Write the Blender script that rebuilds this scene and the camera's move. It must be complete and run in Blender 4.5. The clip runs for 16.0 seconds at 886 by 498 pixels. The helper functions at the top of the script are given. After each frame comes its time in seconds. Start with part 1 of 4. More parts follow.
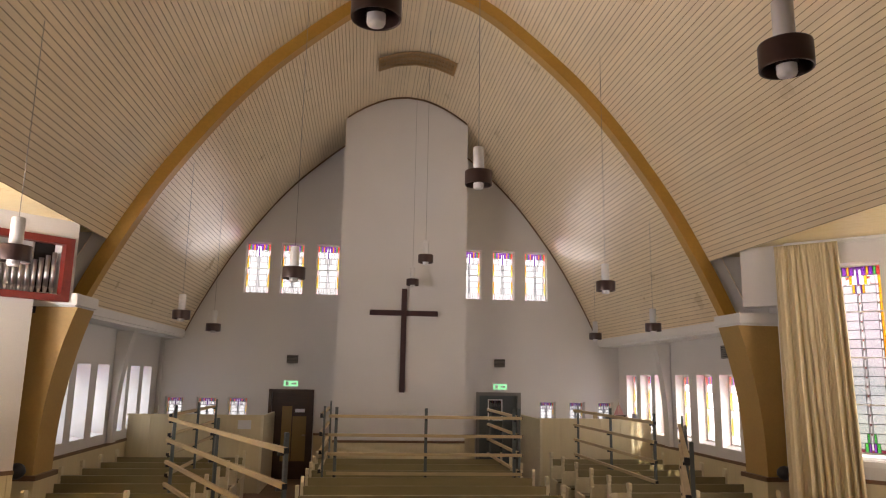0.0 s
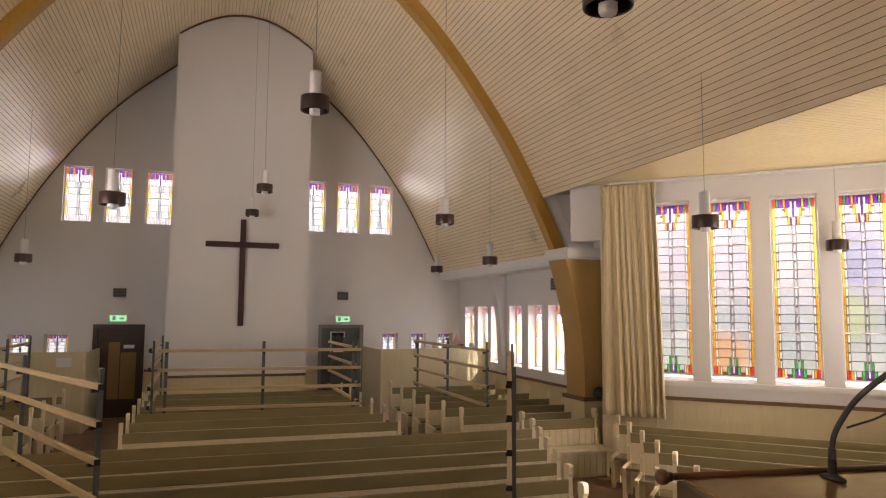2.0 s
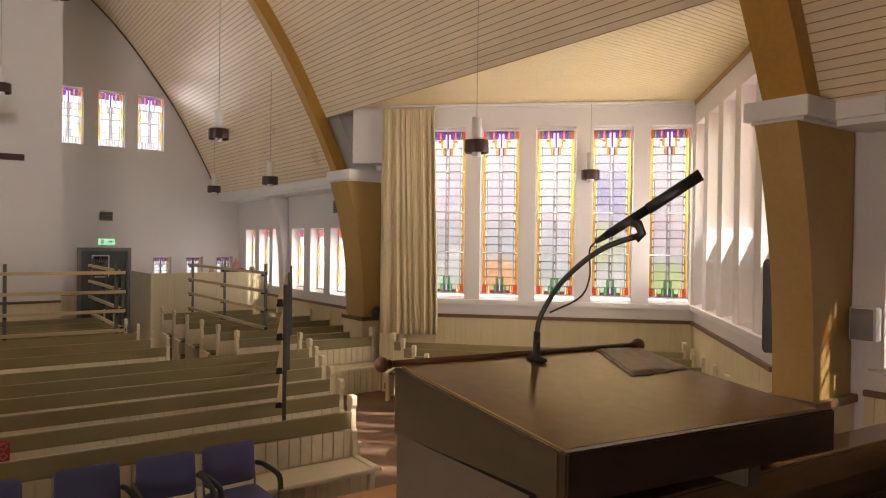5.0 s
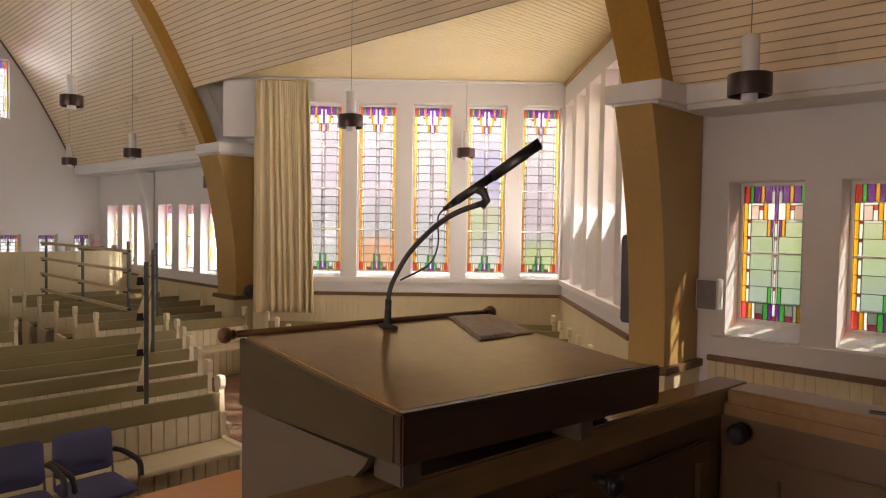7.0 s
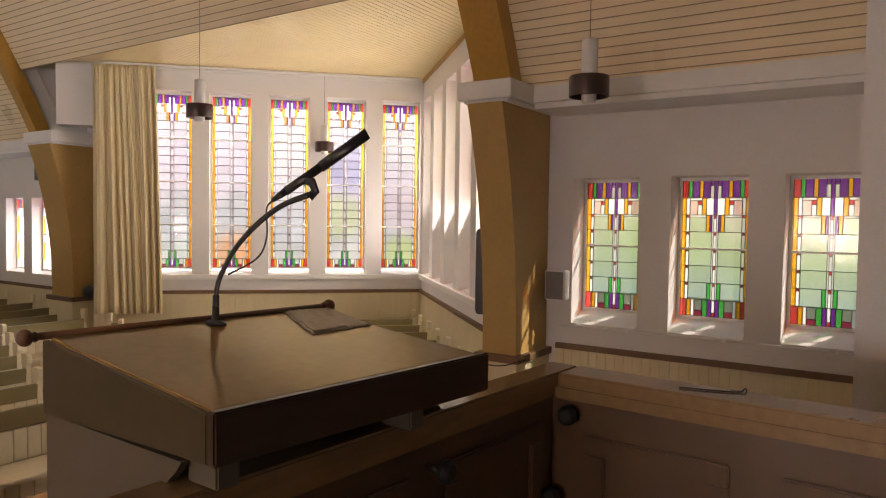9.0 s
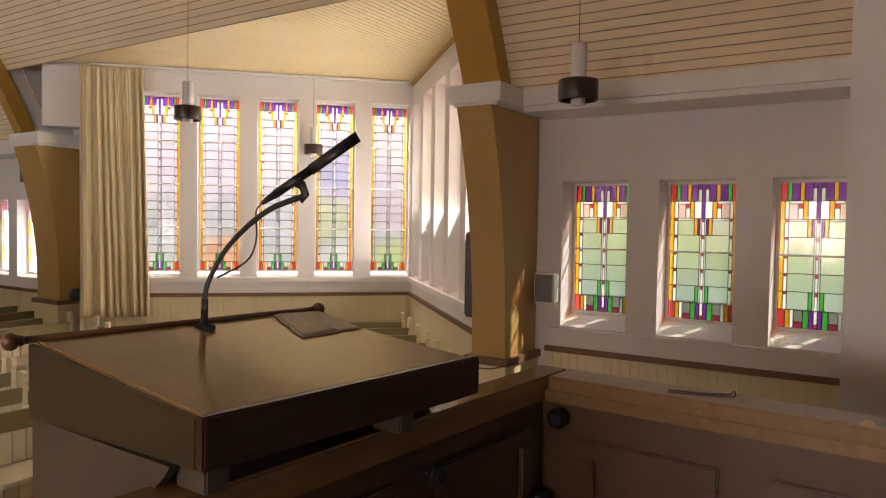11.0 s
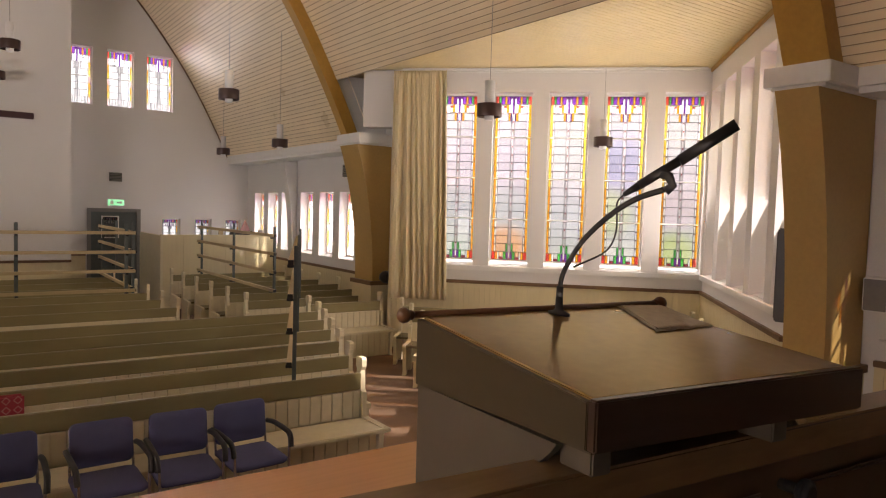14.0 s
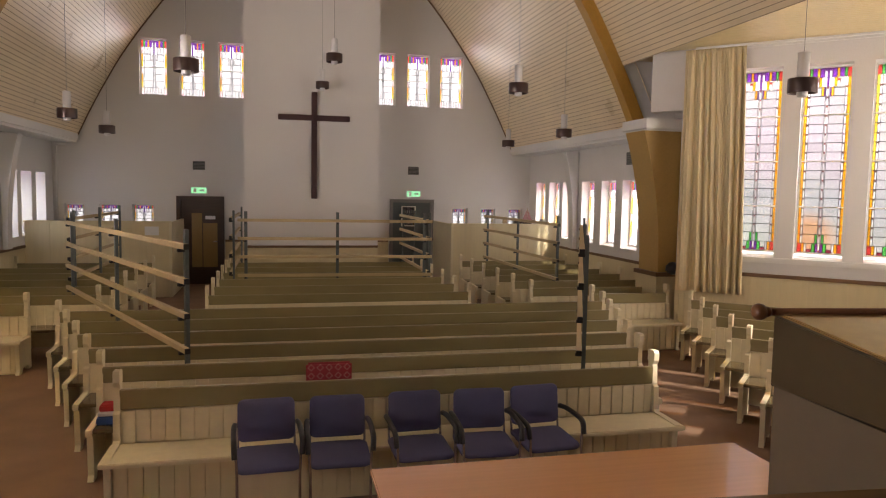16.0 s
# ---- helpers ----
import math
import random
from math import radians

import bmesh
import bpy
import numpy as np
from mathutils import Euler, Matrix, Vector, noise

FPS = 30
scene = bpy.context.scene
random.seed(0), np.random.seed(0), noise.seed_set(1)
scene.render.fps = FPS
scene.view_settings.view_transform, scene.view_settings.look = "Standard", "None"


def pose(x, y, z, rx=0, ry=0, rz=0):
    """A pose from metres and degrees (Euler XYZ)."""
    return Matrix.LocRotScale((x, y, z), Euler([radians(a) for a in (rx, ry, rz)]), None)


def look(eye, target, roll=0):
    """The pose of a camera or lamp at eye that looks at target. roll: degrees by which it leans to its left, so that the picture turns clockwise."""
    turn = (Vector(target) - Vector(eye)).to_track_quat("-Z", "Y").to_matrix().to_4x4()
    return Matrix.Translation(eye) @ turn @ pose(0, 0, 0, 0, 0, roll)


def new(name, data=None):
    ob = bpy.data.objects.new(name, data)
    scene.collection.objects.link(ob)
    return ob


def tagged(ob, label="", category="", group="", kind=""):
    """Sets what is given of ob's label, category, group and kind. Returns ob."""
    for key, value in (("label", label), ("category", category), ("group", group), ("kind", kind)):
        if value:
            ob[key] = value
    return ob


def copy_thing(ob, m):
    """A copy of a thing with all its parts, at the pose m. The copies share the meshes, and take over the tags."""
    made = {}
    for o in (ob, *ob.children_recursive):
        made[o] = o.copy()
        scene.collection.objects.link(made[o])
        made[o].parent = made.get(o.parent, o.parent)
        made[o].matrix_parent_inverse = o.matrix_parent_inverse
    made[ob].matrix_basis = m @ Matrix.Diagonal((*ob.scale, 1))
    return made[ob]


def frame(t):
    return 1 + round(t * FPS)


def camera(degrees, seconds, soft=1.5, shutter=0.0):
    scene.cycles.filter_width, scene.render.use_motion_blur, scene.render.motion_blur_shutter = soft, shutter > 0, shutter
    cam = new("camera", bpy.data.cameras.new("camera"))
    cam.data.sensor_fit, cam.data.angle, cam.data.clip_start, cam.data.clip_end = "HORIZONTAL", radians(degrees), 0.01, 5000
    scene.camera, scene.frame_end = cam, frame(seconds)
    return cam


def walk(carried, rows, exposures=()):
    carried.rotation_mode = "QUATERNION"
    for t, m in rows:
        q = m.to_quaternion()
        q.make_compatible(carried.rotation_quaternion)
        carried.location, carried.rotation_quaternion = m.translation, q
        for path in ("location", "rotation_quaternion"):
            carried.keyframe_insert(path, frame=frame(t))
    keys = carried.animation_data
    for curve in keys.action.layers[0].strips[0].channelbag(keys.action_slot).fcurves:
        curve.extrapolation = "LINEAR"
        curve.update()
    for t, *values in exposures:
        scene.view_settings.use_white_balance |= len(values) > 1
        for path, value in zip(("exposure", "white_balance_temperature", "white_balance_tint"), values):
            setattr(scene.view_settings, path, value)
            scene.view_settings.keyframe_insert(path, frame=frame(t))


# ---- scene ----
cam = camera(64.7, 16.0, soft=1.15)
PATH = [
    (0, (-0.959, 0.116, 2.66), (-0.74, 2.071, 3.023), 1.0),
    (0.5, (-0.981, 0.115, 2.676), (-0.675, 2.066, 2.992), 0.9),
    (1, (-0.927, 0.131, 2.681), (-0.517, 2.07, 2.95), 0.8),
    (1.5, (-0.849, 0.15, 2.672), (-0.325, 2.067, 2.896), 0.6),
    (2, (-0.79, 0.169, 2.632), (-0.149, 2.055, 2.815), 0.4),
    (2.5, (-0.75, 0.181, 2.589), (0.004, 2.028, 2.737), 0.4),
    (3, (-0.736, 0.179, 2.574), (0.122, 1.983, 2.685), 0.2),
    (3.5, (-0.677, 0.197, 2.548), (0.269, 1.958, 2.629), 0.5),
    (4, (-0.654, 0.179, 2.546), (0.372, 1.895, 2.592), 0.4),
    (6.3, (-0.552, 0.146, 2.517), (0.78, 1.635, 2.444), 1.2),
    (6.5, (-0.551, 0.127, 2.513), (0.807, 1.594, 2.444), 1.0),
    (7, (-0.534, 0.115, 2.512), (0.892, 1.515, 2.437), 0.9),
    (7.5, (-0.516, 0.103, 2.511), (0.978, 1.43, 2.434), 1.0),
    (8, (-0.504, 0.085, 2.511), (1.053, 1.337, 2.431), 0.9),
    (8.5, (-0.485, 0.078, 2.505), (1.132, 1.252, 2.423), 0.8),
    (9, (-0.469, 0.057, 2.503), (1.198, 1.159, 2.421), 0.8),
    (9.2, (-0.458, 0.048, 2.503), (1.226, 1.124, 2.421), 0.8),
    (11.3, (-0.475, 0.068, 2.504), (1.208, 1.146, 2.433), 0.9),
    (11.5, (-0.482, 0.073, 2.506), (1.181, 1.181, 2.436), 0.9),
    (12, (-0.506, 0.087, 2.514), (1.091, 1.289, 2.446), 0.9),
    (12.5, (-0.531, 0.107, 2.511), (0.978, 1.417, 2.441), 0.9),
    (13, (-0.561, 0.135, 2.503), (0.845, 1.555, 2.426), 1.1),
    (13.5, (-0.594, 0.166, 2.504), (0.694, 1.693, 2.411), 1.5),
    (14, (-0.625, 0.209, 2.494), (0.53, 1.837, 2.384), 1.7),
    (14.5, (-0.678, 0.234, 2.494), (0.332, 1.955, 2.362), 1.8),
    (15, (-0.706, 0.275, 2.482), (0.143, 2.08, 2.334), 1.9),
    (15.2, (-0.695, 0.265, 2.467), (0.076, 2.104, 2.317), 1.75),
    (15.5, (-0.72, 0.303, 2.471), (-0.058, 2.186, 2.314), 1.5),
    (16, (-0.795, 0.268, 2.495), (-0.338, 2.208, 2.335), 1.0),
]
walk(cam, [(t, look(eye, target, roll)) for t, eye, target, roll in PATH], [(0.0, 1.38, 6900, 20), (16.0, 1.38, 6900, 20)])

# ---- light: sky, sun ----
BACKDROP_GLOW = 0.37                                # emission strength of the self-lit backdrop ring
SUN_DIR = Vector((-0.582, 0.513, -0.63)).normalized()
world = bpy.data.worlds.new("sky_world")
scene.world = world
world.use_nodes = True
wn = world.node_tree
sky = wn.nodes.new("ShaderNodeTexSky")
sky.sky_type, sky.sun_disc = "NISHITA", False
sky.sun_elevation = math.asin(-SUN_DIR.z)
sky.sun_rotation = math.atan2(-SUN_DIR.x, -SUN_DIR.y)
wn.links.new(sky.outputs[0], wn.nodes["Background"].inputs[0])
wn.nodes["Background"].inputs[1].default_value = 0.10
sun = new("sun", bpy.data.lights.new("sun", "SUN"))
sun.data.energy, sun.data.angle, sun.data.color = 3.2, radians(1.0), (1.0, 0.93, 0.82)
sun.matrix_world = look((0, 0, 30), Vector((0, 0, 30)) + SUN_DIR)


def daylight_fill(eye, target, w, h, watts, colour, spread=180):
    """An added area lamp that stands in for daylight at a row of window openings."""
    lamp = new("daylight_fill_lamp", bpy.data.lights.new("daylight_fill_lamp", "AREA"))
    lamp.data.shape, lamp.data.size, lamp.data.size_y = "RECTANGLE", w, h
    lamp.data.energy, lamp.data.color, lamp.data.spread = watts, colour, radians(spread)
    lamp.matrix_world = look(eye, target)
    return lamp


# ---- plan in metres ----
HALF, LEDGE, BACK = 6.24, 5.63, 19.4       # side wall, vault springing, far wall
APEX_X, APEX_Y, BAY_Z = 9.3, 6.95, 4.87    # corner of the transept and its ceiling
PROFILE = [(0, 9.86), (0.45, 9.80), (0.9, 9.63), (1.3, 9.40), (1.7, 9.10), (2.3, 8.59), (2.9, 8.03), (3.5, 7.35),
           (4.1, 6.55), (4.6, 5.80), (5.0, 5.09), (5.35, 4.41), (5.66, 3.74)]


def vault_z(x):
    x = abs(x)
    for (xa, za), (xb, zb) in zip(PROFILE, PROFILE[1:]):
        if x <= xb:
            return za + (zb - za) * (x - xa) / (xb - xa)
    return PROFILE[-1][1]


# ---- materials ----
def shader(name):
    m = bpy.data.materials.new(name)
    m.use_nodes = True
    return m, m.node_tree.nodes, m.node_tree.links, m.node_tree.nodes["Principled BSDF"]


def surface(name, colour, rough=0.6, metal=0.0, vary=0.12, grain=18.0, stretch=(1, 1, 1), bump=0.15, piece=0.0, coat=0.0, stain=1.3, spec=0.5):
    """A material with large stains and fine grain, both at real size; piece: how far alike pieces differ."""
    m, n, l, bsdf = shader(name)
    mp = n.new("ShaderNodeMapping")
    mp.inputs["Scale"].default_value = stretch
    geo = n.new("ShaderNodeNewGeometry")
    l.new(geo.outputs["Position"], mp.inputs[0])
    fine, big = n.new("ShaderNodeTexNoise"), n.new("ShaderNodeTexNoise")
    fine.inputs["Scale"].default_value, fine.inputs["Detail"].default_value = grain, 5
    big.inputs["Scale"].default_value, big.inputs["Detail"].default_value = stain, 3
    l.new(mp.outputs[0], fine.inputs[0])
    l.new(geo.outputs["Position"], big.inputs[0])
    add = n.new("ShaderNodeMath")
    l.new(fine.outputs[0], add.inputs[0])
    l.new(big.outputs[0], add.inputs[1])
    info = n.new("ShaderNodeObjectInfo")
    rnd = n.new("ShaderNodeMath")
    rnd.operation = "MULTIPLY_ADD"
    l.new(info.outputs["Random"], rnd.inputs[0])
    rnd.inputs[1].default_value = piece
    l.new(add.outputs[0], rnd.inputs[2])
    ramp = n.new("ShaderNodeMapRange")
    l.new(rnd.outputs[0], ramp.inputs[0])
    ramp.inputs[1].default_value, ramp.inputs[2].default_value = 0.6, 1.4 + piece
    ramp.inputs[3].default_value, ramp.inputs[4].default_value = 1 - vary, 1 + vary
    mul = n.new("ShaderNodeVectorMath")
    mul.operation = "MULTIPLY"
    mul.inputs[0].default_value = colour
    l.new(ramp.outputs[0], mul.inputs[1])
    l.new(mul.outputs[0], bsdf.inputs["Base Color"])
    rr = n.new("ShaderNodeMapRange")
    l.new(big.outputs[0], rr.inputs[0])
    rr.inputs[3].default_value, rr.inputs[4].default_value = max(rough - 0.04, 0.03), min(rough + 0.04, 1)
    l.new(rr.outputs[0], bsdf.inputs["Roughness"])
    bsdf.inputs["Metallic"].default_value = metal
    bsdf.inputs["Coat Weight"].default_value = coat
    bsdf.inputs["Specular IOR Level"].default_value = spec
    if bump:
        b = n.new("ShaderNodeBump")
        b.inputs["Strength"].default_value, b.inputs["Distance"].default_value = bump, 0.004
        l.new(fine.outputs[0], b.inputs["Height"])
        l.new(b.outputs[0], bsdf.inputs["Normal"])
    return m


def glass(name, colour, clear=0.82):
    """Coloured window glass: part clear, part scattering, as cathedral glass is."""
    m, n, l, bsdf = shader(name)
    n.remove(bsdf)
    out = n["Material Output"]
    tr, tl, gl = n.new("ShaderNodeBsdfTransparent"), n.new("ShaderNodeBsdfTranslucent"), n.new("ShaderNodeBsdfGlossy")
    info = n.new("ShaderNodeObjectInfo")
    geo = n.new("ShaderNodeNewGeometry")
    noi = n.new("ShaderNodeTexNoise")
    noi.inputs["Scale"].default_value, noi.inputs["Detail"].default_value = 30, 4
    l.new(geo.outputs["Position"], noi.inputs[0])
    add = n.new("ShaderNodeMath")
    l.new(info.outputs["Random"], add.inputs[0])
    l.new(noi.outputs[0], add.inputs[1])
    mr = n.new("ShaderNodeMapRange")
    l.new(add.outputs[0], mr.inputs[0])
    mr.inputs[1].default_value, mr.inputs[2].default_value = 0.3, 1.7
    mr.inputs[3].default_value, mr.inputs[4].default_value = 0.9, 1.0
    mul = n.new("ShaderNodeVectorMath")
    mul.operation = "MULTIPLY"
    mul.inputs[0].default_value = [math.sqrt(k) for k in colour]
    l.new(mr.outputs[0], mul.inputs[1])
    for s in (tr, tl):
        l.new(mul.outputs[0], s.inputs[0])
    gl.inputs["Roughness"].default_value = 0.12
    a, b = n.new("ShaderNodeMixShader"), n.new("ShaderNodeMixShader")
    a.inputs[0].default_value, b.inputs[0].default_value = 1 - clear, 0.04
    l.new(tr.outputs[0], a.inputs[1]), l.new(tl.outputs[0], a.inputs[2])
    l.new(a.outputs[0], b.inputs[1]), l.new(gl.outputs[0], b.inputs[2])
    l.new(b.outputs[0], out.inputs[0])
    return m


M_PLASTER = surface("white_plaster", (0.70, 0.68, 0.665), 0.85, vary=0.05, grain=60, bump=0.25, stain=0.7)
M_BOARD = surface("cream_boards", (0.83, 0.695, 0.485), 0.29, vary=0.09, grain=9, stretch=(1, 0.05, 1), bump=0.08)
M_BAYBOARD = surface("cream_bay_boards", (0.72, 0.58, 0.31), 0.3, vary=0.07, grain=9, bump=0.06)
M_RIB = surface("ochre_paint", (0.46, 0.255, 0.045), 0.42, vary=0.14, grain=20, bump=0.1)
M_PILLAR = surface("tan_paint", (0.44, 0.28, 0.085), 0.5, vary=0.09, grain=25, bump=0.12)
M_TRIM = surface("brown_trim", (0.16, 0.085, 0.04), 0.5, vary=0.2)
M_LEDGE = surface("white_gloss_paint", (0.74, 0.73, 0.71), 0.45, vary=0.04, bump=0.05)
M_CREAM = surface("cream_paint", (0.68, 0.585, 0.37), 0.42, vary=0.08, grain=14, stretch=(1, 1, 0.1), bump=0.08, piece=0.25)
M_PEWEND = surface("ivory_pew_paint", (0.72, 0.64, 0.45), 0.42, vary=0.1, grain=14, bump=0.08, piece=0.2)
M_OLIVE = surface("olive_varnish", (0.255, 0.212, 0.102), 0.3, vary=0.2, grain=7, stretch=(0.15, 1, 1), bump=0.06, piece=0.3)
M_SEAT = surface("pew_seat_varnish", (0.17, 0.135, 0.075), 0.16, vary=0.2, grain=8, bump=0.03, coat=0.4)
M_CARPET = surface("brown_carpet", (0.24, 0.155, 0.105), 0.95, vary=0.18, grain=220, bump=0.5, stain=2.0, spec=0.1)
M_DARKFLOOR = surface("dark_floor", (0.075, 0.05, 0.035), 0.6, vary=0.25)
M_WALNUT = surface("dark_walnut", (0.055, 0.028, 0.018), 0.3, vary=0.35, grain=9, stretch=(0.3, 3, 3), bump=0.08)
M_CROSS = surface("cross_wood", (0.05, 0.018, 0.02), 0.5, vary=0.3, grain=14, stretch=(1, 1, 0.15))
M_DESK = surface("desk_board", (0.32, 0.21, 0.085), 0.15, vary=0.1, grain=30, bump=0.04, coat=0.3)
# darker than the pedestal below: a band of shade put into the colour
M_DESKSIDE = surface("desk_side_shaded", (0.06, 0.045, 0.022), 0.35, vary=0.12)
M_PULPIT = surface("pulpit_wood", (0.11, 0.062, 0.032), 0.3, vary=0.22, grain=8, stretch=(1, 1, 0.3), bump=0.07, coat=0.2)
M_TABLE = surface("orange_table_wood", (0.66, 0.33, 0.15), 0.24, vary=0.07, grain=30, stretch=(0.06, 1, 1), bump=0.01, coat=0.35, stain=0.35)
M_RAIL = surface("rail_varnish", (0.26, 0.16, 0.075), 0.2, vary=0.2, grain=14, stretch=(0.4, 2, 2), bump=0.05, coat=0.4)
# the lectern's lower boards, toned lighter than the shaded desk box
M_PEDESTAL = surface("pedestal_lit", (0.10, 0.08, 0.055), 0.42, vary=0.1, grain=16)
M_ROLL = surface("turned_walnut", (0.15, 0.065, 0.03), 0.3, vary=0.25, grain=20, coat=0.2)
M_BLUE = surface("blue_upholstery", (0.105, 0.105, 0.205), 0.9, vary=0.2, grain=260, bump=0.5, spec=0.2)
M_BLACK = surface("black_plastic", (0.012, 0.012, 0.014), 0.4, vary=0.3)
M_CHROME = surface("chromed_tube", (0.6, 0.6, 0.62), 0.22, metal=1.0, vary=0.1)
M_STEEL = surface("grey_steel_post", (0.115, 0.135, 0.135), 0.45, metal=0.4, vary=0.2, grain=40)
M_LATH = surface("raw_pine_lath", (0.50, 0.385, 0.22), 0.6, vary=0.15, grain=12, stretch=(0.4, 0.4, 3), piece=0.2)
M_LAMPRING = surface("brown_lamp_ring", (0.062, 0.036, 0.032), 0.32, vary=0.15, metal=0.3)
M_LAMPTUBE = surface("opal_lamp_tube", (0.68, 0.67, 0.66), 0.35, vary=0.03, bump=0)
M_CURTAIN = surface("cream_curtain", (0.66, 0.56, 0.36), 0.95, vary=0.08, grain=120, bump=0.4, spec=0.1)
M_RED = surface("red_frame_paint", (0.19, 0.022, 0.015), 0.4, vary=0.2)
M_PIPE = surface("organ_pipe_tin", (0.45, 0.45, 0.46), 0.35, metal=0.9, vary=0.15)
M_GRILLE = surface("grey_grille", (0.2, 0.19, 0.18), 0.5, vary=0.1)
M_WOODGRILLE = surface("wooden_grille", (0.40, 0.25, 0.10), 0.5, vary=0.15)
M_DARK = surface("dark_recess", (0.02, 0.017, 0.015), 0.9, vary=0.1)
M_LEAD = surface("lead_came", (0.075, 0.075, 0.08), 0.55, metal=0.4, vary=0.2)
M_FRAME = surface("white_window_paint", (0.78, 0.77, 0.75), 0.45, vary=0.04)
M_GREEN = surface("green_sign", (0.03, 0.32, 0.10), 0.4, vary=0.05)
M_GREEN.node_tree.nodes["Principled BSDF"].inputs["Emission Color"].default_value = (0.30, 0.80, 0.42, 1)
M_GREEN.node_tree.nodes["Principled BSDF"].inputs["Emission Strength"].default_value = 0.4
M_WHITE = surface("white_plastic", (0.8, 0.8, 0.8), 0.4, vary=0.03, bump=0)
M_CUSHION = surface("red_knit", (0.40, 0.06, 0.085), 0.95, vary=0.2, grain=150, bump=0.6, spec=0.1)
M_CUSHION2 = surface("pink_knit", (0.56, 0.30, 0.30), 0.95, vary=0.15, grain=150, bump=0.6, spec=0.1)
M_MAT = surface("brown_leather_mat", (0.42, 0.35, 0.27), 0.4, vary=0.25, grain=45)
M_BAGBLUE = surface("blue_cloth", (0.03, 0.09, 0.32), 0.9, vary=0.2)
M_BAGRED = surface("red_cloth", (0.42, 0.03, 0.03), 0.9, vary=0.2)
M_GAP = surface("shadow_gap", (0.38, 0.28, 0.165), 0.8, vary=0.15)
M_GRASS = surface("lawn", (0.07, 0.13, 0.028), 0.9, vary=0.35, grain=3, stain=0.2, bump=0.3)

G = {"clear": glass("clear_cathedral_glass", (0.92, 0.92, 0.90), 0.965), "white": glass("opal_glass", (0.95, 0.95, 0.95), 0.7),
     "purple": glass("purple_glass", (0.20, 0.04, 0.36)), "orange": glass("amber_glass", (0.92, 0.42, 0.02)),
     "red": glass("ruby_glass", (0.62, 0.06, 0.05)), "green": glass("green_glass", (0.06, 0.45, 0.08)),
     "wine": glass("wine_glass", (0.30, 0.04, 0.07)), "rose": glass("rose_glass", (0.9, 0.62, 0.62)), "yellow": glass("yellow_glass", (0.95, 0.66, 0.06))}


# ---- mesh helpers ----
def box(bm, x0, x1, y0, y1, z0, z1, m=None):
    v = [bm.verts.new((x, y, z)) for x in (x0, x1) for y in (y0, y1) for z in (z0, z1)]
    for f in ((0, 1, 3, 2), (4, 6, 7, 5), (0, 4, 5, 1), (2, 3, 7, 6), (0, 2, 6, 4), (1, 5, 7, 3)):
        bm.faces.new([v[i] for i in f])
    if m:
        for p in v:
            p.co = m @ p.co
    return v


def cyl(bm, p, q, r, r2=None, seg=16):
    p, q = Vector(p), Vector(q)
    turn = (q - p).to_track_quat("Z", "Y").to_matrix()
    r2 = r if r2 is None else r2
    a = [bm.verts.new(p + turn @ Vector((r * math.cos(k * math.tau / seg), r * math.sin(k * math.tau / seg), 0))) for k in range(seg)]
    b = [bm.verts.new(q + turn @ Vector((r2 * math.cos(k * math.tau / seg), r2 * math.sin(k * math.tau / seg), 0))) for k in range(seg)]
    for k in range(seg):
        f = bm.faces.new((a[k], a[(k + 1) % seg], b[(k + 1) % seg], b[k]))
        f.smooth = True
    bm.faces.new(a[::-1]), bm.faces.new(b)


def lathe(bm, prof, seg=28):
    rings = [[bm.verts.new((r * math.cos(k * math.tau / seg), r * math.sin(k * math.tau / seg), z)) for k in range(seg)] for r, z in prof]
    for a, b in zip(rings, rings[1:]):
        for k in range(seg):
            f = bm.faces.new((a[k], a[(k + 1) % seg], b[(k + 1) % seg], b[k]))
            f.smooth = True


def tube(bm, pts, r, seg=10):
    """A smooth bent tube along points."""
    pts = [Vector(p) for p in pts]
    rings, side = [], None
    for i, p in enumerate(pts):
        d = (pts[min(i + 1, len(pts) - 1)] - pts[max(i - 1, 0)]).normalized()
        side = d.orthogonal() if side is None else (side - d * side.dot(d))
        side.normalize()
        up = d.cross(side)
        rings.append([bm.verts.new(p + r * (math.cos(k * math.tau / seg) * side + math.sin(k * math.tau / seg) * up)) for k in range(seg)])
    for a, b in zip(rings, rings[1:]):
        for k in range(seg):
            f = bm.faces.new((a[k], a[(k + 1) % seg], b[(k + 1) % seg], b[k]))
            f.smooth = True
    bm.faces.new(rings[0][::-1]), bm.faces.new(rings[-1])


def arc(points, n=8):
    """Points along a Catmull-Rom curve."""
    p = [Vector(q) for q in points]
    p = [2 * p[0] - p[1]] + p + [2 * p[-1] - p[-2]]
    out = []
    for a, b, c, d in zip(p, p[1:], p[2:], p[3:]):
        for i in range(n):
            t = i / n
            out.append(0.5 * (2 * b + (c - a) * t + (2 * a - 5 * b + 4 * c - d) * t * t + (3 * b - a - 3 * c + d) * t ** 3))
    return out + [p[-2]]


def prism(bm, outline, y0, y1, m=None):
    """An outline in x and z, drawn out along y."""
    a = [bm.verts.new((x, y0, z)) for x, z in outline]
    b = [bm.verts.new((x, y1, z)) for x, z in outline]
    k = len(a)
    for i in range(k):
        bm.faces.new((a[i], a[(i + 1) % k], b[(i + 1) % k], b[i]))
    bm.faces.new(a[::-1]), bm.faces.new(b)
    if m:
        for v in a + b:
            v.co = m @ v.co


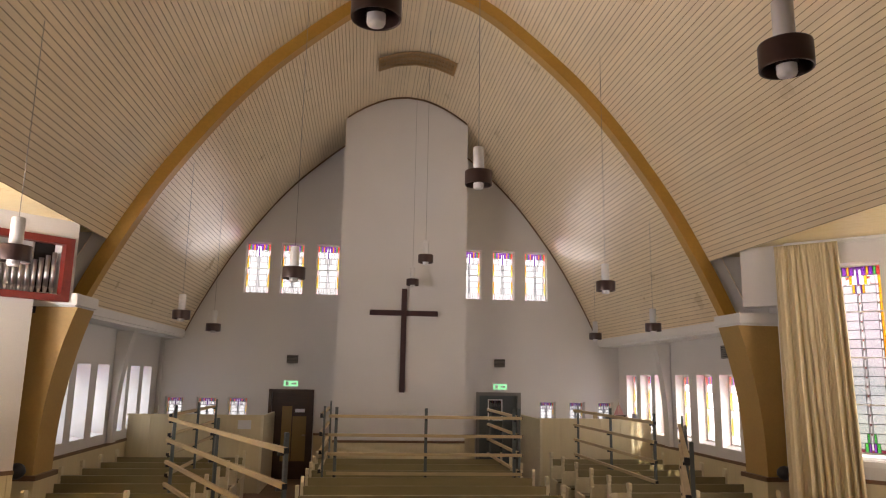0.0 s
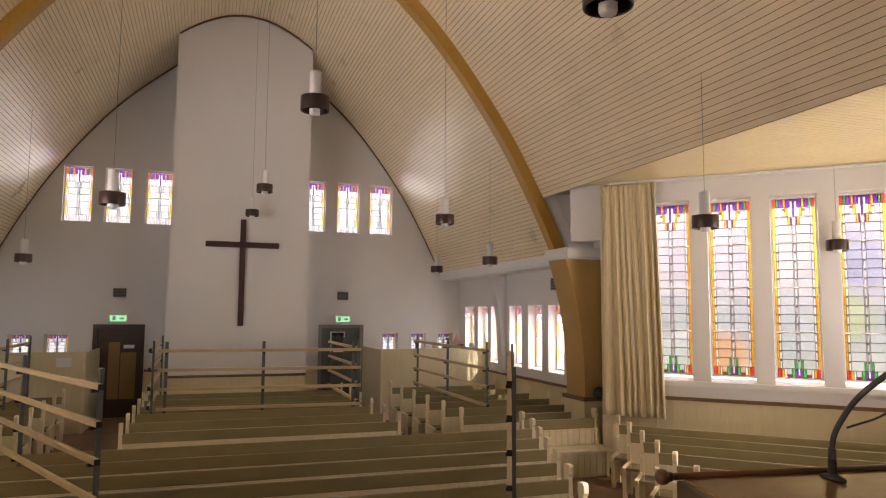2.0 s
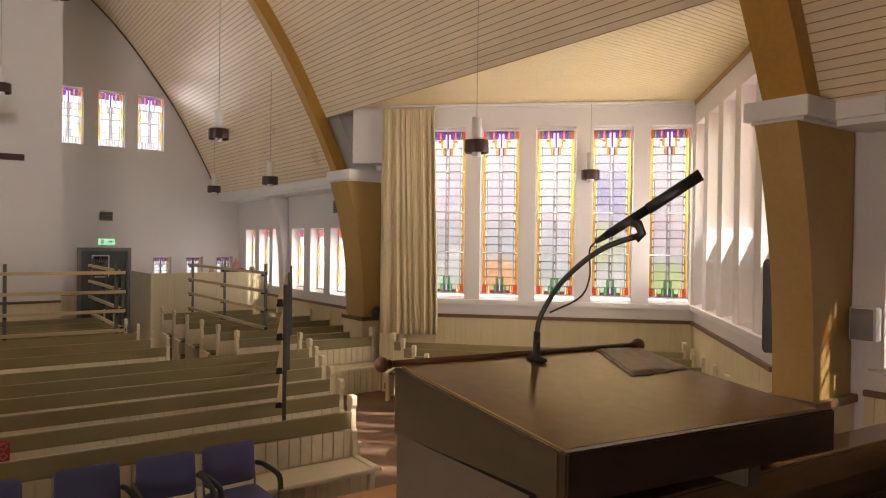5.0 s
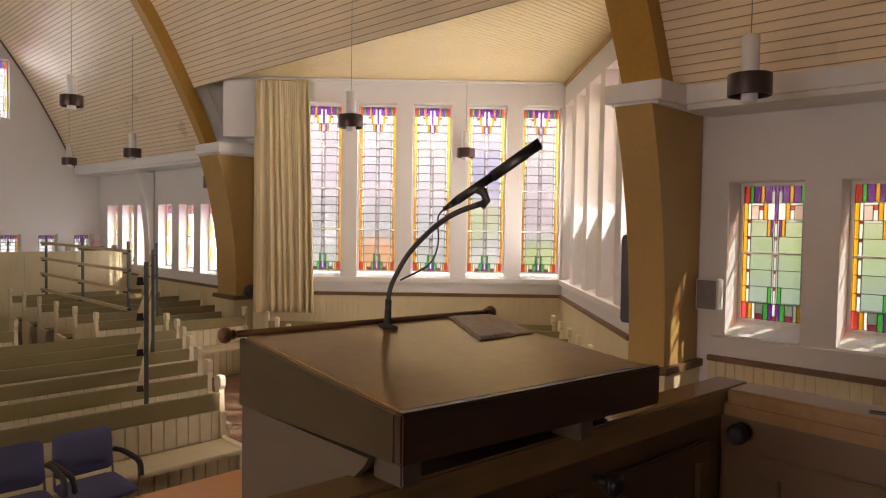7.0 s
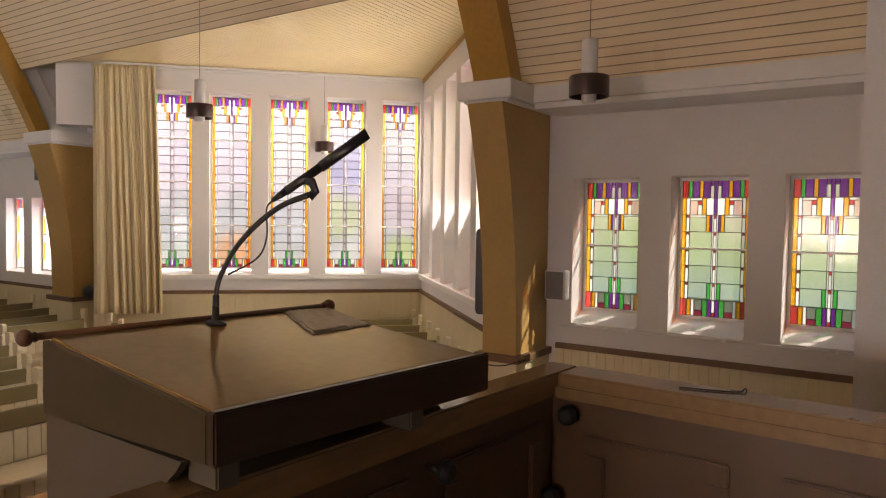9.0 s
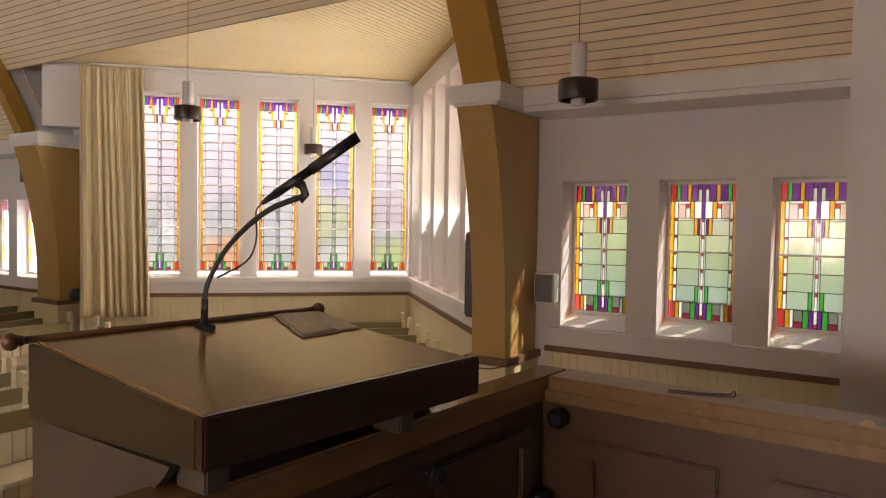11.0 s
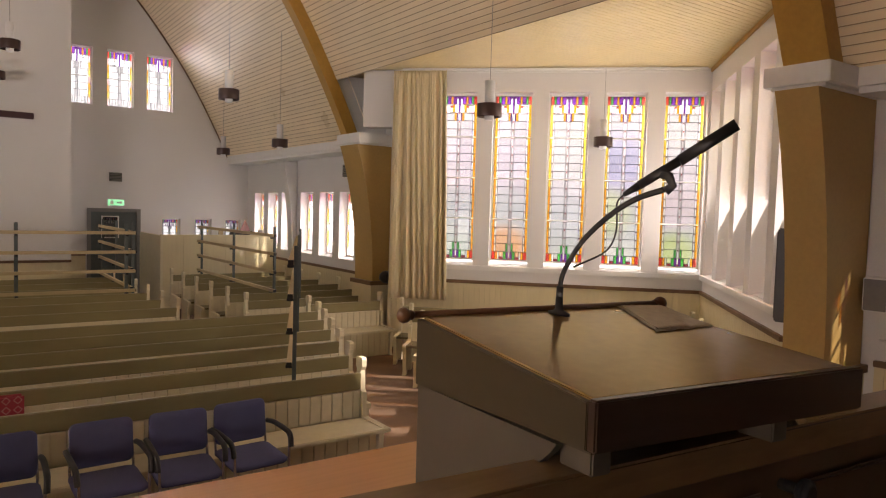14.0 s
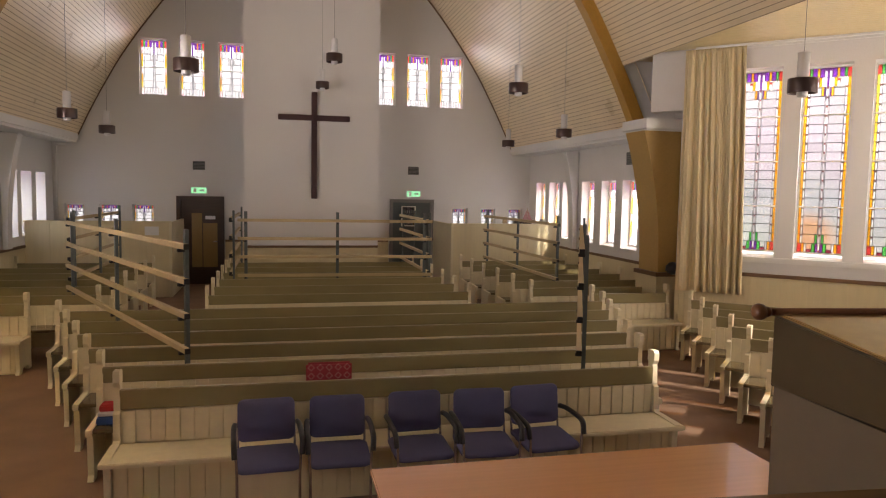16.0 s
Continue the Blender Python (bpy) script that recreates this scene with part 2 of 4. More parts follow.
def part(name, bm, material, parent=None, label="", bevel=0.0, fix=True):
    if fix:
        bmesh.ops.recalc_face_normals(bm, faces=bm.faces)
    if bevel:
        bmesh.ops.bevel(bm, geom=list(bm.edges), offset=bevel, segments=2, affect="EDGES", clamp_overlap=True)
    me = bpy.data.meshes.new(name)
    bm.to_mesh(me)
    bm.free()
    me.materials.append(material)
    ob = new(name, me)
    if parent:
        ob.parent = parent
    if label:
        ob["label"] = label
    return ob


def boxpart(name, dims, material, parent=None, label="", bevel=0.004):
    bm = bmesh.new()
    box(bm, *dims)
    return part(name, bm, material, parent, label, bevel)


def thing(name, m=None, label="", category="", group="", kind=""):
    ob = new(name)
    ob.empty_display_size = 0.1
    if m is not None:
        ob.matrix_basis = m
    return tagged(ob, label, category, group, kind)


def structure(ob, label, category):
    return tagged(ob, label, category, kind="structure")


def wall(name, length, z0, z1, thick, openings, m, material, label, keep=None, cuts=()):
    """A wall along local x, its inner face at y 0 and its body towards +y, with real openings."""
    us = sorted({0, length, *[u for o in openings for u in o[:2]], *cuts})
    zs = sorted({z0, z1, *[z for o in openings for z in o[2:]]} | ({z0 + 0.3 * i for i in range(1, int((z1 - z0) / 0.3))} if keep else set()))
    solid = {}
    for i in range(len(us) - 1):
        for j in range(len(zs) - 1):
            u, z = (us[i] + us[i + 1]) / 2, (zs[j] + zs[j + 1]) / 2
            hole = any(a < u < b and c < z < d for a, b, c, d in openings)
            solid[i, j] = not hole and (keep is None or keep(u, zs[j]))
    bm = bmesh.new()
    grid = {}

    def at(i, j, k):
        key = (i, j, k)
        if key not in grid:
            grid[key] = bm.verts.new((us[i], k * thick, zs[j]))
        return grid[key]
    for (i, j), s in solid.items():
        if not s:
            continue
        bm.faces.new((at(i, j, 0), at(i + 1, j, 0), at(i + 1, j + 1, 0), at(i, j + 1, 0)))
        bm.faces.new((at(i, j, 1), at(i, j + 1, 1), at(i + 1, j + 1, 1), at(i + 1, j, 1)))
        for di, dj, p, q in ((-1, 0, (0, 0), (0, 1)), (1, 0, (1, 0), (1, 1)), (0, -1, (0, 0), (1, 0)), (0, 1, (0, 1), (1, 1))):
            if not solid.get((i + di, j + dj), False):
                bm.faces.new((at(i + p[0], j + p[1], 0), at(i + q[0], j + q[1], 0), at(i + q[0], j + q[1], 1), at(i + p[0], j + p[1], 1)))
    ob = part(name, bm, material)
    ob.matrix_basis = m
    return structure(ob, label, "wall")


UNIT = {}


def unit_box(material):
    if material.name not in UNIT:
        bm = bmesh.new()
        box(bm, -0.5, 0.5, -0.5, 0.5, -0.5, 0.5)
        me = bpy.data.meshes.new("pane")
        bm.to_mesh(me)
        bm.free()
        me.materials.append(material)
        UNIT[material.name] = me
    return UNIT[material.name]


def glazing_plan(units, edge):
    """Panes of one window as (x0, x1, row0, row1, colour): x over the width, rows counted from the top."""
    half = [(0, 0.09, 0, 1, "red"), (0.09, 0.15, 0, 1, "green"), (0.15, 0.255, 0, 1, "purple"), (0.255, 0.315, 0, 1, "orange"),
            (0.315, 0.42, 0, 1, "purple"), (0.42, 0.475, 0, 0.3, "purple"), (0.42, 0.475, 0.3, 1, "white"),
            (0, 0.065, 1, 2, edge), (0.065, 0.115, 1, 2, "white"), (0.115, 0.30, 1, 1.15, "white"), (0.115, 0.235, 1.15, 2, "rose"),
            (0.235, 0.30, 1.15, 1.4, "red"), (0.235, 0.30, 1.4, 2, "white"), (0.30, 0.365, 1, 2, "orange"), (0.365, 0.475, 1, 2, "white"),
            (0, 0.065, 2, 3, edge), (0.065, 0.115, 2, 2.16, "red"), (0.065, 0.115, 2.16, 3, "white"), (0.115, 0.365, 2, 2.12, "white"),
            (0.115, 0.365, 2.12, 3, "clear"), (0.365, 0.42, 2, 3, "orange"), (0.42, 0.455, 2, 3, "purple"), (0.455, 0.48, 2, 3, "white")]
    for i in range(3, units - 1):
        low = i == units - 2
        half += [(0, 0.065, i, i + 1, edge if i < units * 0.55 else "orange"), (0.065, 0.115, i, i + 0.16, "wine"), (0.065, 0.115, i + 0.16, i + 1, "white"),
                 (0.115, 0.40 if low else 0.455, i, i + 1, "clear"), (0.455, 0.48, i, i + 1, "white")]
        if low:
            half.append((0.40, 0.455, i, i + 1, "green"))
    n = units - 1
    half += [(0, 0.10, n, n + 1, "red"), (0.10, 0.165, n, n + 1, "orange"), (0.165, 0.215, n, n + 1, "white"), (0.215, 0.335, n, n + 0.65, "clear"),
             (0.215, 0.335, n + 0.65, n + 1, "wine"), (0.335, 0.415, n, n + 1, "green"), (0.415, 0.475, n, n + 1, "purple")]
    mid = [(0.475, 0.525, 0, 2, "purple"), (0.475, 0.525, n, n + 0.75, "white"), (0.475, 0.525, n + 0.75, n + 1, "red")]
    for i in range(2, n):
        mid += [(0.48, 0.52, i, i + 0.2, "red"), (0.48, 0.52, i + 0.2, i + 1, "white")]
    return half + [(1 - x1, 1 - x0, r0, r1, c) for x0, x1, r0, r1, c in half] + mid


def leaded_window(name, m, w, h, units, label, singles=True, bars=(), edge="orange", came=0.003, pale=False):
    """A stained-glass window: panes in lead, in a white frame. Local x across, z up, origin at the sill's middle; y points outwards."""
    win = thing(name, m, label, "window", kind="structure")
    fr = 0.028
    W, H = w - 2 * fr, h - 2 * fr
    bm = bmesh.new()
    box(bm, -w / 2, -w / 2 + fr, -0.02, 0.03, 0, h), box(bm, w / 2 - fr, w / 2, -0.02, 0.03, 0, h)
    box(bm, -w / 2 + fr, w / 2 - fr, -0.02, 0.03, 0, fr), box(bm, -w / 2 + fr, w / 2 - fr, -0.02, 0.03, h - fr, h)
    for k in bars:
        z = fr + H * (1 - k / units)
        box(bm, -w / 2 + fr, w / 2 - fr, -0.016, 0.012, z - 0.009, z + 0.009)
    part("window_frame", bm, M_FRAME, win)
    lead, joined, c = bmesh.new(), {}, came
    swap = {"red": "clear", "wine": "clear", "rose": "clear", "purple": "clear", "orange": "clear", "green": "clear"}
    for x0, x1, r0, r1, col in glazing_plan(units, edge):
        if pale and r0 >= 1:
            col = ("yellow", "rose", "orange")[int(r0) % 3] if x0 < 0.01 or x1 > 0.99 else swap.get(col, col)
        x0, x1, z0, z1 = (x0 - 0.5) * W, (x1 - 0.5) * W, fr + H * (1 - r1 / units), fr + H * (1 - r0 / units)
        if singles and min(x1 - x0, z1 - z0) > 0.036:
            ob = new("pane", unit_box(G[col]))
            ob.parent = win
            ob.location, ob.scale = ((x0 + x1) / 2, 0.004, (z0 + z1) / 2), (x1 - x0 - 0.003, 0.004, z1 - z0 - 0.003)
        else:
            box(joined.setdefault(col, bmesh.new()), x0 + 0.0015, x1 - 0.0015, 0.002, 0.006, z0 + 0.0015, z1 - 0.0015)
        box(lead, x0 - c, x1 + c, -0.001, 0.009, z0 - c, z0 + c)
        box(lead, x0 - c, x0 + c, -0.0015, 0.0095, z0, z1)
    part("lead_came", lead, M_LEAD, win)
    for col, b in joined.items():
        ob = part("glazing", b, G[col], win)
        ob["kind"] = "stuff"
    return win


# ---- outside ----
bm = bmesh.new()
box(bm, -400, 400, -400, 400, -0.9, -0.6)
structure(part("ground", bm, M_GRASS), "green lawn and fields round the church", "ground")
# self-lit ring in place of the daylit distance: pale sky over gardens, roofs and trees, out of focus behind the
# cathedral glass
bm = bmesh.new()
ring = [(30 * math.cos(k * math.tau / 96), 30 * math.sin(k * math.tau / 96) + 8) for k in range(96)]
lo, hi = [bm.verts.new((x, y, -0.7)) for x, y in ring], [bm.verts.new((x, y, 12)) for x, y in ring]
for k in range(96):
    bm.faces.new((lo[k], lo[(k + 1) % 96], hi[(k + 1) % 96], hi[k]))
m, nd, lk, bsdf = shader("glowing_backdrop")
nd.remove(bsdf)
geo, sep = nd.new("ShaderNodeNewGeometry"), nd.new("ShaderNodeSeparateXYZ")
lk.new(geo.outputs["Position"], sep.inputs[0])
noi = nd.new("ShaderNodeTexNoise")
noi.inputs["Scale"].default_value, noi.inputs["Detail"].default_value = 0.35, 2
lk.new(geo.outputs["Position"], noi.inputs[0])
sway = nd.new("ShaderNodeMath")
sway.operation = "MULTIPLY_ADD"
lk.new(noi.outputs[0], sway.inputs[0])
sway.inputs[1].default_value = 1.6
lk.new(sep.outputs[2], sway.inputs[2])


def height_ramp(z0, z1, stops):
    up, ramp = nd.new("ShaderNodeMapRange"), nd.new("ShaderNodeValToRGB")
    lk.new(sway.outputs[0], up.inputs[0])
    up.inputs[1].default_value, up.inputs[2].default_value = z0, z1
    lk.new(up.outputs[0], ramp.inputs[0])
    for k, (pos, col) in enumerate(stops):
        e = ramp.color_ramp.elements[k] if k < 2 else ramp.color_ramp.elements.new(pos)
        e.position, e.color = pos, (*col, 1)
    return ramp.outputs[0]


def blend(fac, a, b):
    mix = nd.new("ShaderNodeMix")
    mix.data_type = "RGBA"
    lk.new(fac, mix.inputs[0]), lk.new(a, mix.inputs[6])
    if isinstance(b, tuple):
        mix.inputs[7].default_value = (*b, 1)
    else:
        lk.new(b, mix.inputs[7])
    return mix.outputs[2]


def between(y0, y1):
    r = nd.new("ShaderNodeMapRange")
    lk.new(sep.outputs[1], r.inputs[0])
    r.inputs[1].default_value, r.inputs[2].default_value = y0, y1
    return r.outputs[0]


def soft_patch(colour, centre, radius, strength, blurred):
    """Blends a soft glowing patch into the backdrop, in place of a roof, a tree or a bit of open sky."""
    d, r = nd.new("ShaderNodeVectorMath"), nd.new("ShaderNodeMapRange")
    d.operation = "DISTANCE"
    lk.new(geo.outputs["Position"], d.inputs[0])
    d.inputs[1].default_value = centre
    r.interpolation_type = "SMOOTHSTEP"
    lk.new(d.outputs["Value"], r.inputs[0])
    r.inputs[1].default_value, r.inputs[2].default_value = radius * 1.25, radius * 0.45
    r.inputs[4].default_value = strength
    return blend(r.outputs[0], colour, blurred)


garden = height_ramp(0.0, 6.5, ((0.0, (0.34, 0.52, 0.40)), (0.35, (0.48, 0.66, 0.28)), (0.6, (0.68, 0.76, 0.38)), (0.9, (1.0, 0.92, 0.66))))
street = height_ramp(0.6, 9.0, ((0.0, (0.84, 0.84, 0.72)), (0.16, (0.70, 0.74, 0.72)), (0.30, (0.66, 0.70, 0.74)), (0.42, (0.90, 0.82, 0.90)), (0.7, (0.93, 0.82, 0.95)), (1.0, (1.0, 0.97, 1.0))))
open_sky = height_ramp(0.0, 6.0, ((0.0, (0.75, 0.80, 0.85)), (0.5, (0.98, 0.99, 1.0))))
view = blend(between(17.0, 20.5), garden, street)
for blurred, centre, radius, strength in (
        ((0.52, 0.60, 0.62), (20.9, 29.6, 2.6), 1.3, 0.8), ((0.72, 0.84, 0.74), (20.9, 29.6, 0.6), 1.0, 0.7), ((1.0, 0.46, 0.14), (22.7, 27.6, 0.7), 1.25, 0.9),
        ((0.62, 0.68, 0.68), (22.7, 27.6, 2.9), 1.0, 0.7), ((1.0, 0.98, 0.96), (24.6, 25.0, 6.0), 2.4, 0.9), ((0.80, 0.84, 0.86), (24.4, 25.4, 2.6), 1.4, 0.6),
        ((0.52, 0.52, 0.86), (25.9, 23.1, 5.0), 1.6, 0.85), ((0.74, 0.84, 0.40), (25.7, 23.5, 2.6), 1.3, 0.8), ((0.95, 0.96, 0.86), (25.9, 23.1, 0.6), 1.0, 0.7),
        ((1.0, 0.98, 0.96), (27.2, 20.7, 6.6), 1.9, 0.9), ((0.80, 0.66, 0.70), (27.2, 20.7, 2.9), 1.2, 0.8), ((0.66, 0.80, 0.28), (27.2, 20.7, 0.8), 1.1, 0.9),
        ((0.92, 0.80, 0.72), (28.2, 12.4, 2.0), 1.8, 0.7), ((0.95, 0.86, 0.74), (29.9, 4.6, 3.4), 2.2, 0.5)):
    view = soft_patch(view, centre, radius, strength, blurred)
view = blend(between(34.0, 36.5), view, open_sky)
# the ring emits by itself, half as strong again beyond the far gable
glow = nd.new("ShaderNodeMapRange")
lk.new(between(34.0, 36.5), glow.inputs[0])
glow.inputs[3].default_value, glow.inputs[4].default_value = BACKDROP_GLOW, BACKDROP_GLOW * 1.5
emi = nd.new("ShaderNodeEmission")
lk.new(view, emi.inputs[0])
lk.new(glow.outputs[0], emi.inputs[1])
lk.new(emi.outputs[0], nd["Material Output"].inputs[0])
structure(part("backdrop", bm, m, fix=False), "self-lit backdrop ring in blurred garden, roof and pale sky colours", "backdrop")

# ---- large structure ----
bm = bmesh.new()
box(bm, -9.9, 9.9, -4, BACK + 0.4, -0.2, 0)
structure(part("floor", bm, M_CARPET), "brown carpeted church floor", "floor")

S2 = math.sqrt(0.5)
BAYWIN = [0.37 + 0.925 * i for i in range(5)]        # middles along the transept wall, from its corner
WIN_FAR = [13.43, 14.42, 15.46, 16.62, 17.53, 18.5]  # middles of the aisle windows
WIN_NEAR = [2.56, 1.58, 0.6]


def gable(u, z):
    x = u - HALF
    return z < 3.7 or z < vault_z(x) + 0.35


# far wall: inner face at y BACK, seen from -y
UPPER = [(-4.2, -3.54), (-3.25, -2.63), (-2.3, -1.66), (1.66, 2.3), (2.63, 3.25), (3.56, 4.2)]
LOWER = [(-6.0, -5.55), (-5.2, -4.72), (-4.42, -3.92), (3.96, 4.42), (4.8, 5.24), (5.62, 6.06)]
holes = [(a + HALF, b + HALF, 4.84, 6.24) for a, b in UPPER] + [(a + HALF, b + HALF, 1.5, 2.07) for a, b in LOWER]
holes += [(-3.36 + HALF, -2.18 + HALF, 0, 2.3), (2.18 + HALF, 3.42 + HALF, 0, 2.3)]
wall("wall_far", 2 * HALF, 0, 10.2, 0.3, holes, pose(-HALF, BACK, 0), M_PLASTER, "white plastered gable wall with stained-glass windows", gable,
     [0.4 * i for i in range(1, 32)])
for k, (a, b) in enumerate(UPPER):
    leaded_window(f"window_{k + 1}", pose((a + b) / 2, BACK + 0.16, 4.84), b - a, 1.4, 8, "small tall stained-glass window high in the gable", False, (4,), "yellow", 0.005, True)
for k, (a, b) in enumerate(LOWER):
    leaded_window(f"window_{k + 7}", pose((a + b) / 2, BACK + 0.2, 1.5), b - a, 0.57, 6, "small stained-glass window low in the far wall", False, (), "yellow", 0.004, True)

# side walls of the nave, near and far, on both sides
n = 13
# the near left windows are unseen, mirrored from the right for a fill lamp
for s in (1, -1):
    face = "right" if s > 0 else "left"
    for tag, y0, y1, mids in (("far", 11.0, BACK, WIN_FAR), ("near", 0.2, 3.7, WIN_NEAR)):
        zb, zt = (1.38, 2.82) if tag == "far" else (1.45, 2.95)
        deep, rise = (0.21 if s > 0 else 0.36, 0.06) if tag == "far" else (0.31, 0.13)
        if s > 0:
            m = pose(HALF, y1, 0, 0, 0, -90)
            ops = [(y1 - c - 0.34, y1 - c + 0.34, zb, zt) for c in mids]
        else:
            m = pose(-HALF, y0, 0, 0, 0, 90)
            ops = [(c - y0 - 0.34, c - y0 + 0.34, zb, zt) for c in mids]
        wall(f"wall_{face}_{tag}", y1 - y0, 0, 4.1, 0.5, ops, m, M_PLASTER, "white plastered aisle wall with deep window reveals")
        for c in mids:
            leaded_window(f"window_{n}", pose(s * (HALF + deep), c, zb + rise, 0, 0, -90 * s), 0.675, zt - zb - rise - 0.005, 8,
                          "stained-glass window with amber borders in a deep white reveal", tag == "near" and s > 0, (4,), pale=tag == "far")
            n += 1
            bm = bmesh.new()
            prism(bm, [(s * (HALF - 0.015), zb + 0.004), (s * (HALF + deep + 0.02), zb + 0.004), (s * (HALF + deep + 0.02), zb + rise), (s * (HALF + deep - 0.02), zb + rise), (s * (HALF - 0.015), zb + 0.018)], c - 0.335, c + 0.335)
            structure(part("window_sill", bm, M_LEDGE), "white sloping window sill", "sill")

# transepts: two walls at 45 degrees that meet in a corner
WALL_L = 5.2
bay = {}
# left wall 2 is unseen; its windows are added to let a fill lamp in
for s in (1, -1):
    name = "right" if s > 0 else "left"
    ops = [(c - 0.33, c + 0.33, 1.58, 4.5) for c in BAYWIN]
    if s > 0:
        m1 = Matrix.Translation((APEX_X, APEX_Y, 0)) @ pose(0, 0, 0, 0, 0, 135) @ Matrix.Diagonal((1, -1, 1, 1))
        m2 = Matrix.Translation((APEX_X, APEX_Y, 0)) @ pose(0, 0, 0, 0, 0, 225)
    else:
        m1 = Matrix.Translation((-APEX_X, APEX_Y, 0)) @ pose(0, 0, 0, 0, 0, 45)
        m2 = Matrix.Translation((-APEX_X, APEX_Y, 0)) @ pose(0, 0, 0, 0, 0, -45) @ Matrix.Diagonal((1, -1, 1, 1))
    bay[s] = (m1, m2)
    for k, m in enumerate((m1, m2)):
        length = 5.72 if k == 0 else 4.5
        o = ops if (s > 0 or k == 1) else [(3.2, 5.55, 3.72, 4.55)]
        bm_wall = wall(f"wall_transept_{name}_{k + 1}", length, 0, BAY_Z + 0.25, 0.36, [q for q in o if q[1] < length], pose(0, 0, 0), M_PLASTER,
                       "white transept wall with a row of tall windows" if (s > 0 or k == 1) else "white transept wall with the organ opening",
                       (lambda u, z: u < 5.2 or z > 3.7) if length > 5.5 else None, (5.2,) if length > 5.5 else ())
        bm_wall.data.transform(m)
        if m.determinant() < 0:
            bm_wall.data.flip_normals()
        if s > 0 or k == 1:
            for c in BAYWIN:
                if c + 0.33 >= length:
                    continue
                d = m @ Vector((c, 0.2, 1.655))
                out = (m.to_3x3() @ Vector((0, 1, 0)))
                leaded_window(f"window_{n}", Matrix.Translation(d) @ pose(0, 0, 0, 0, 0, math.degrees(math.atan2(out.y, out.x)) - 90), 0.655, 2.83, 20,
                              "tall stained-glass transept window with purple top and amber edges", s > 0 and k == 0, (5, 10, 15), "orange" if c > 2.7 else "yellow", 0.0045)
                bm = bmesh.new()
                prism(bm, [(-0.328, 1.584), (0.328, 1.584), (0.328, 1.65), (-0.328, 1.65)], -0.17, 0.17, Matrix.Translation(d - Vector((0, 0, 1.655))) @ pose(0, 0, 0, 0, 0, math.degrees(math.atan2(out.y, out.x)) - 90) @ Matrix.Translation((0, 0.02, 0)))
                for v in bm.verts:
                    if v.co.z > 1.6 and (v.co - d).dot(out) < -0.1:
                        v.co.z = 1.59
                structure(part("window_sill", bm, M_LEDGE), "white sloping window sill", "sill")
                n += 1
    # white fluted ceiling of the transept, boards along y
    bm = bmesh.new()
    y = 3.3
    while y < 11.42:
        e = min(y + 0.086, 11.42)
        xo = LEDGE + 0.7 + max(0.0, min(APEX_X + 0.3 - LEDGE, (APEX_X - LEDGE) - abs((y + e) / 2 - APEX_Y)))
        xi = 5.16
        box(bm, min(s * xi, s * xo), max(s * xi, s * xo), y, e - 0.011, BAY_Z, BAY_Z + 0.03)
        y += 0.086
    plan = [(s * 5.24, 3.0), (s * 5.85, 3.0), (s * (APEX_X + 0.5), APEX_Y), (s * 6.25, 10.5), (s * 6.25, 11.98), (s * 5.24, 11.98)]
    prism(bm, plan, BAY_Z + 0.034, BAY_Z + 0.12, Matrix(((1, 0, 0, 0), (0, 0, 1, 0), (0, 1, 0, 0), (0, 0, 0, 1))))
    structure(part(f"ceiling_transept_{name}", bm, M_BAYBOARD), "flat cream boarded transept ceiling", "ceiling")
    for k, m in enumerate((m1, m2)):
        bm = bmesh.new()
        box(bm, 0.02, WALL_L - 0.9, -0.03, -0.002, BAY_Z - 0.06, BAY_Z - 0.003, m)
        structure(part("trim", bm, M_RIB if k else M_LEDGE), "narrow painted ceiling moulding", "trim")

# vault: grooved boards that run the length of the nave
def vault_part(name, y0, y1, xlim):
    bm = bmesh.new()
    curve = arc([Vector((x, 0, z)) for x, z in PROFILE], 14)
    length = [0.0]
    for a, b in zip(curve, curve[1:]):
        length.append(length[-1] + (b - a).length)

    def on(d):
        for i in range(len(curve) - 1):
            if d <= length[i + 1]:
                f = (d - length[i]) / (length[i + 1] - length[i])
                return curve[i].lerp(curve[i + 1], f), (curve[i + 1] - curve[i]).normalized()
        return curve[-1], (curve[-1] - curve[-2]).normalized()
    step, groove, deep = 0.083, 0.011, 0.014
    for s in (1, -1):
        d, pts = 0.0, []
        while d < length[-1]:
            for dd, off in ((d, 0), (min(d + step - groove, length[-1]), 0), (min(d + step - groove, length[-1]), deep), (min(d + step, length[-1]), deep)):
                p, t = on(dd)
                nrm = Vector((-t.z, 0, t.x))
                nrm = nrm if nrm.z > 0 else -nrm
                q = p + nrm * off
                if q.x <= xlim:
                    pts.append((s * q.x, q.z))
            d += step
        a = [bm.verts.new((x, y0, z)) for x, z in pts]
        b = [bm.verts.new((x, y1, z)) for x, z in pts]
        for i in range(len(a) - 1):
            f = bm.faces.new((a[i], a[i + 1], b[i + 1], b[i]))
            # groove bottoms get a darker colour, which adds to their real shade
            f.material_index = 1 if i % 4 == 2 else 0
        # outer skin
        a = [bm.verts.new((x * 1.03, y0, z + 0.25)) for x, z in pts[::8] + pts[-1:]]
        b = [bm.verts.new((x * 1.03, y1, z + 0.25)) for x, z in pts[::8] + pts[-1:]]
        for i in range(len(a) - 1):
            bm.faces.new((a[i], b[i], b[i + 1], a[i + 1]))
    ob = part(name, bm, M_BOARD, fix=False)
    ob.data.materials.append(M_GAP)
    return structure(ob, "cream boarded vault of the nave", "ceiling")


vault_part("ceiling_nave_far", 11.86, BACK, 9)
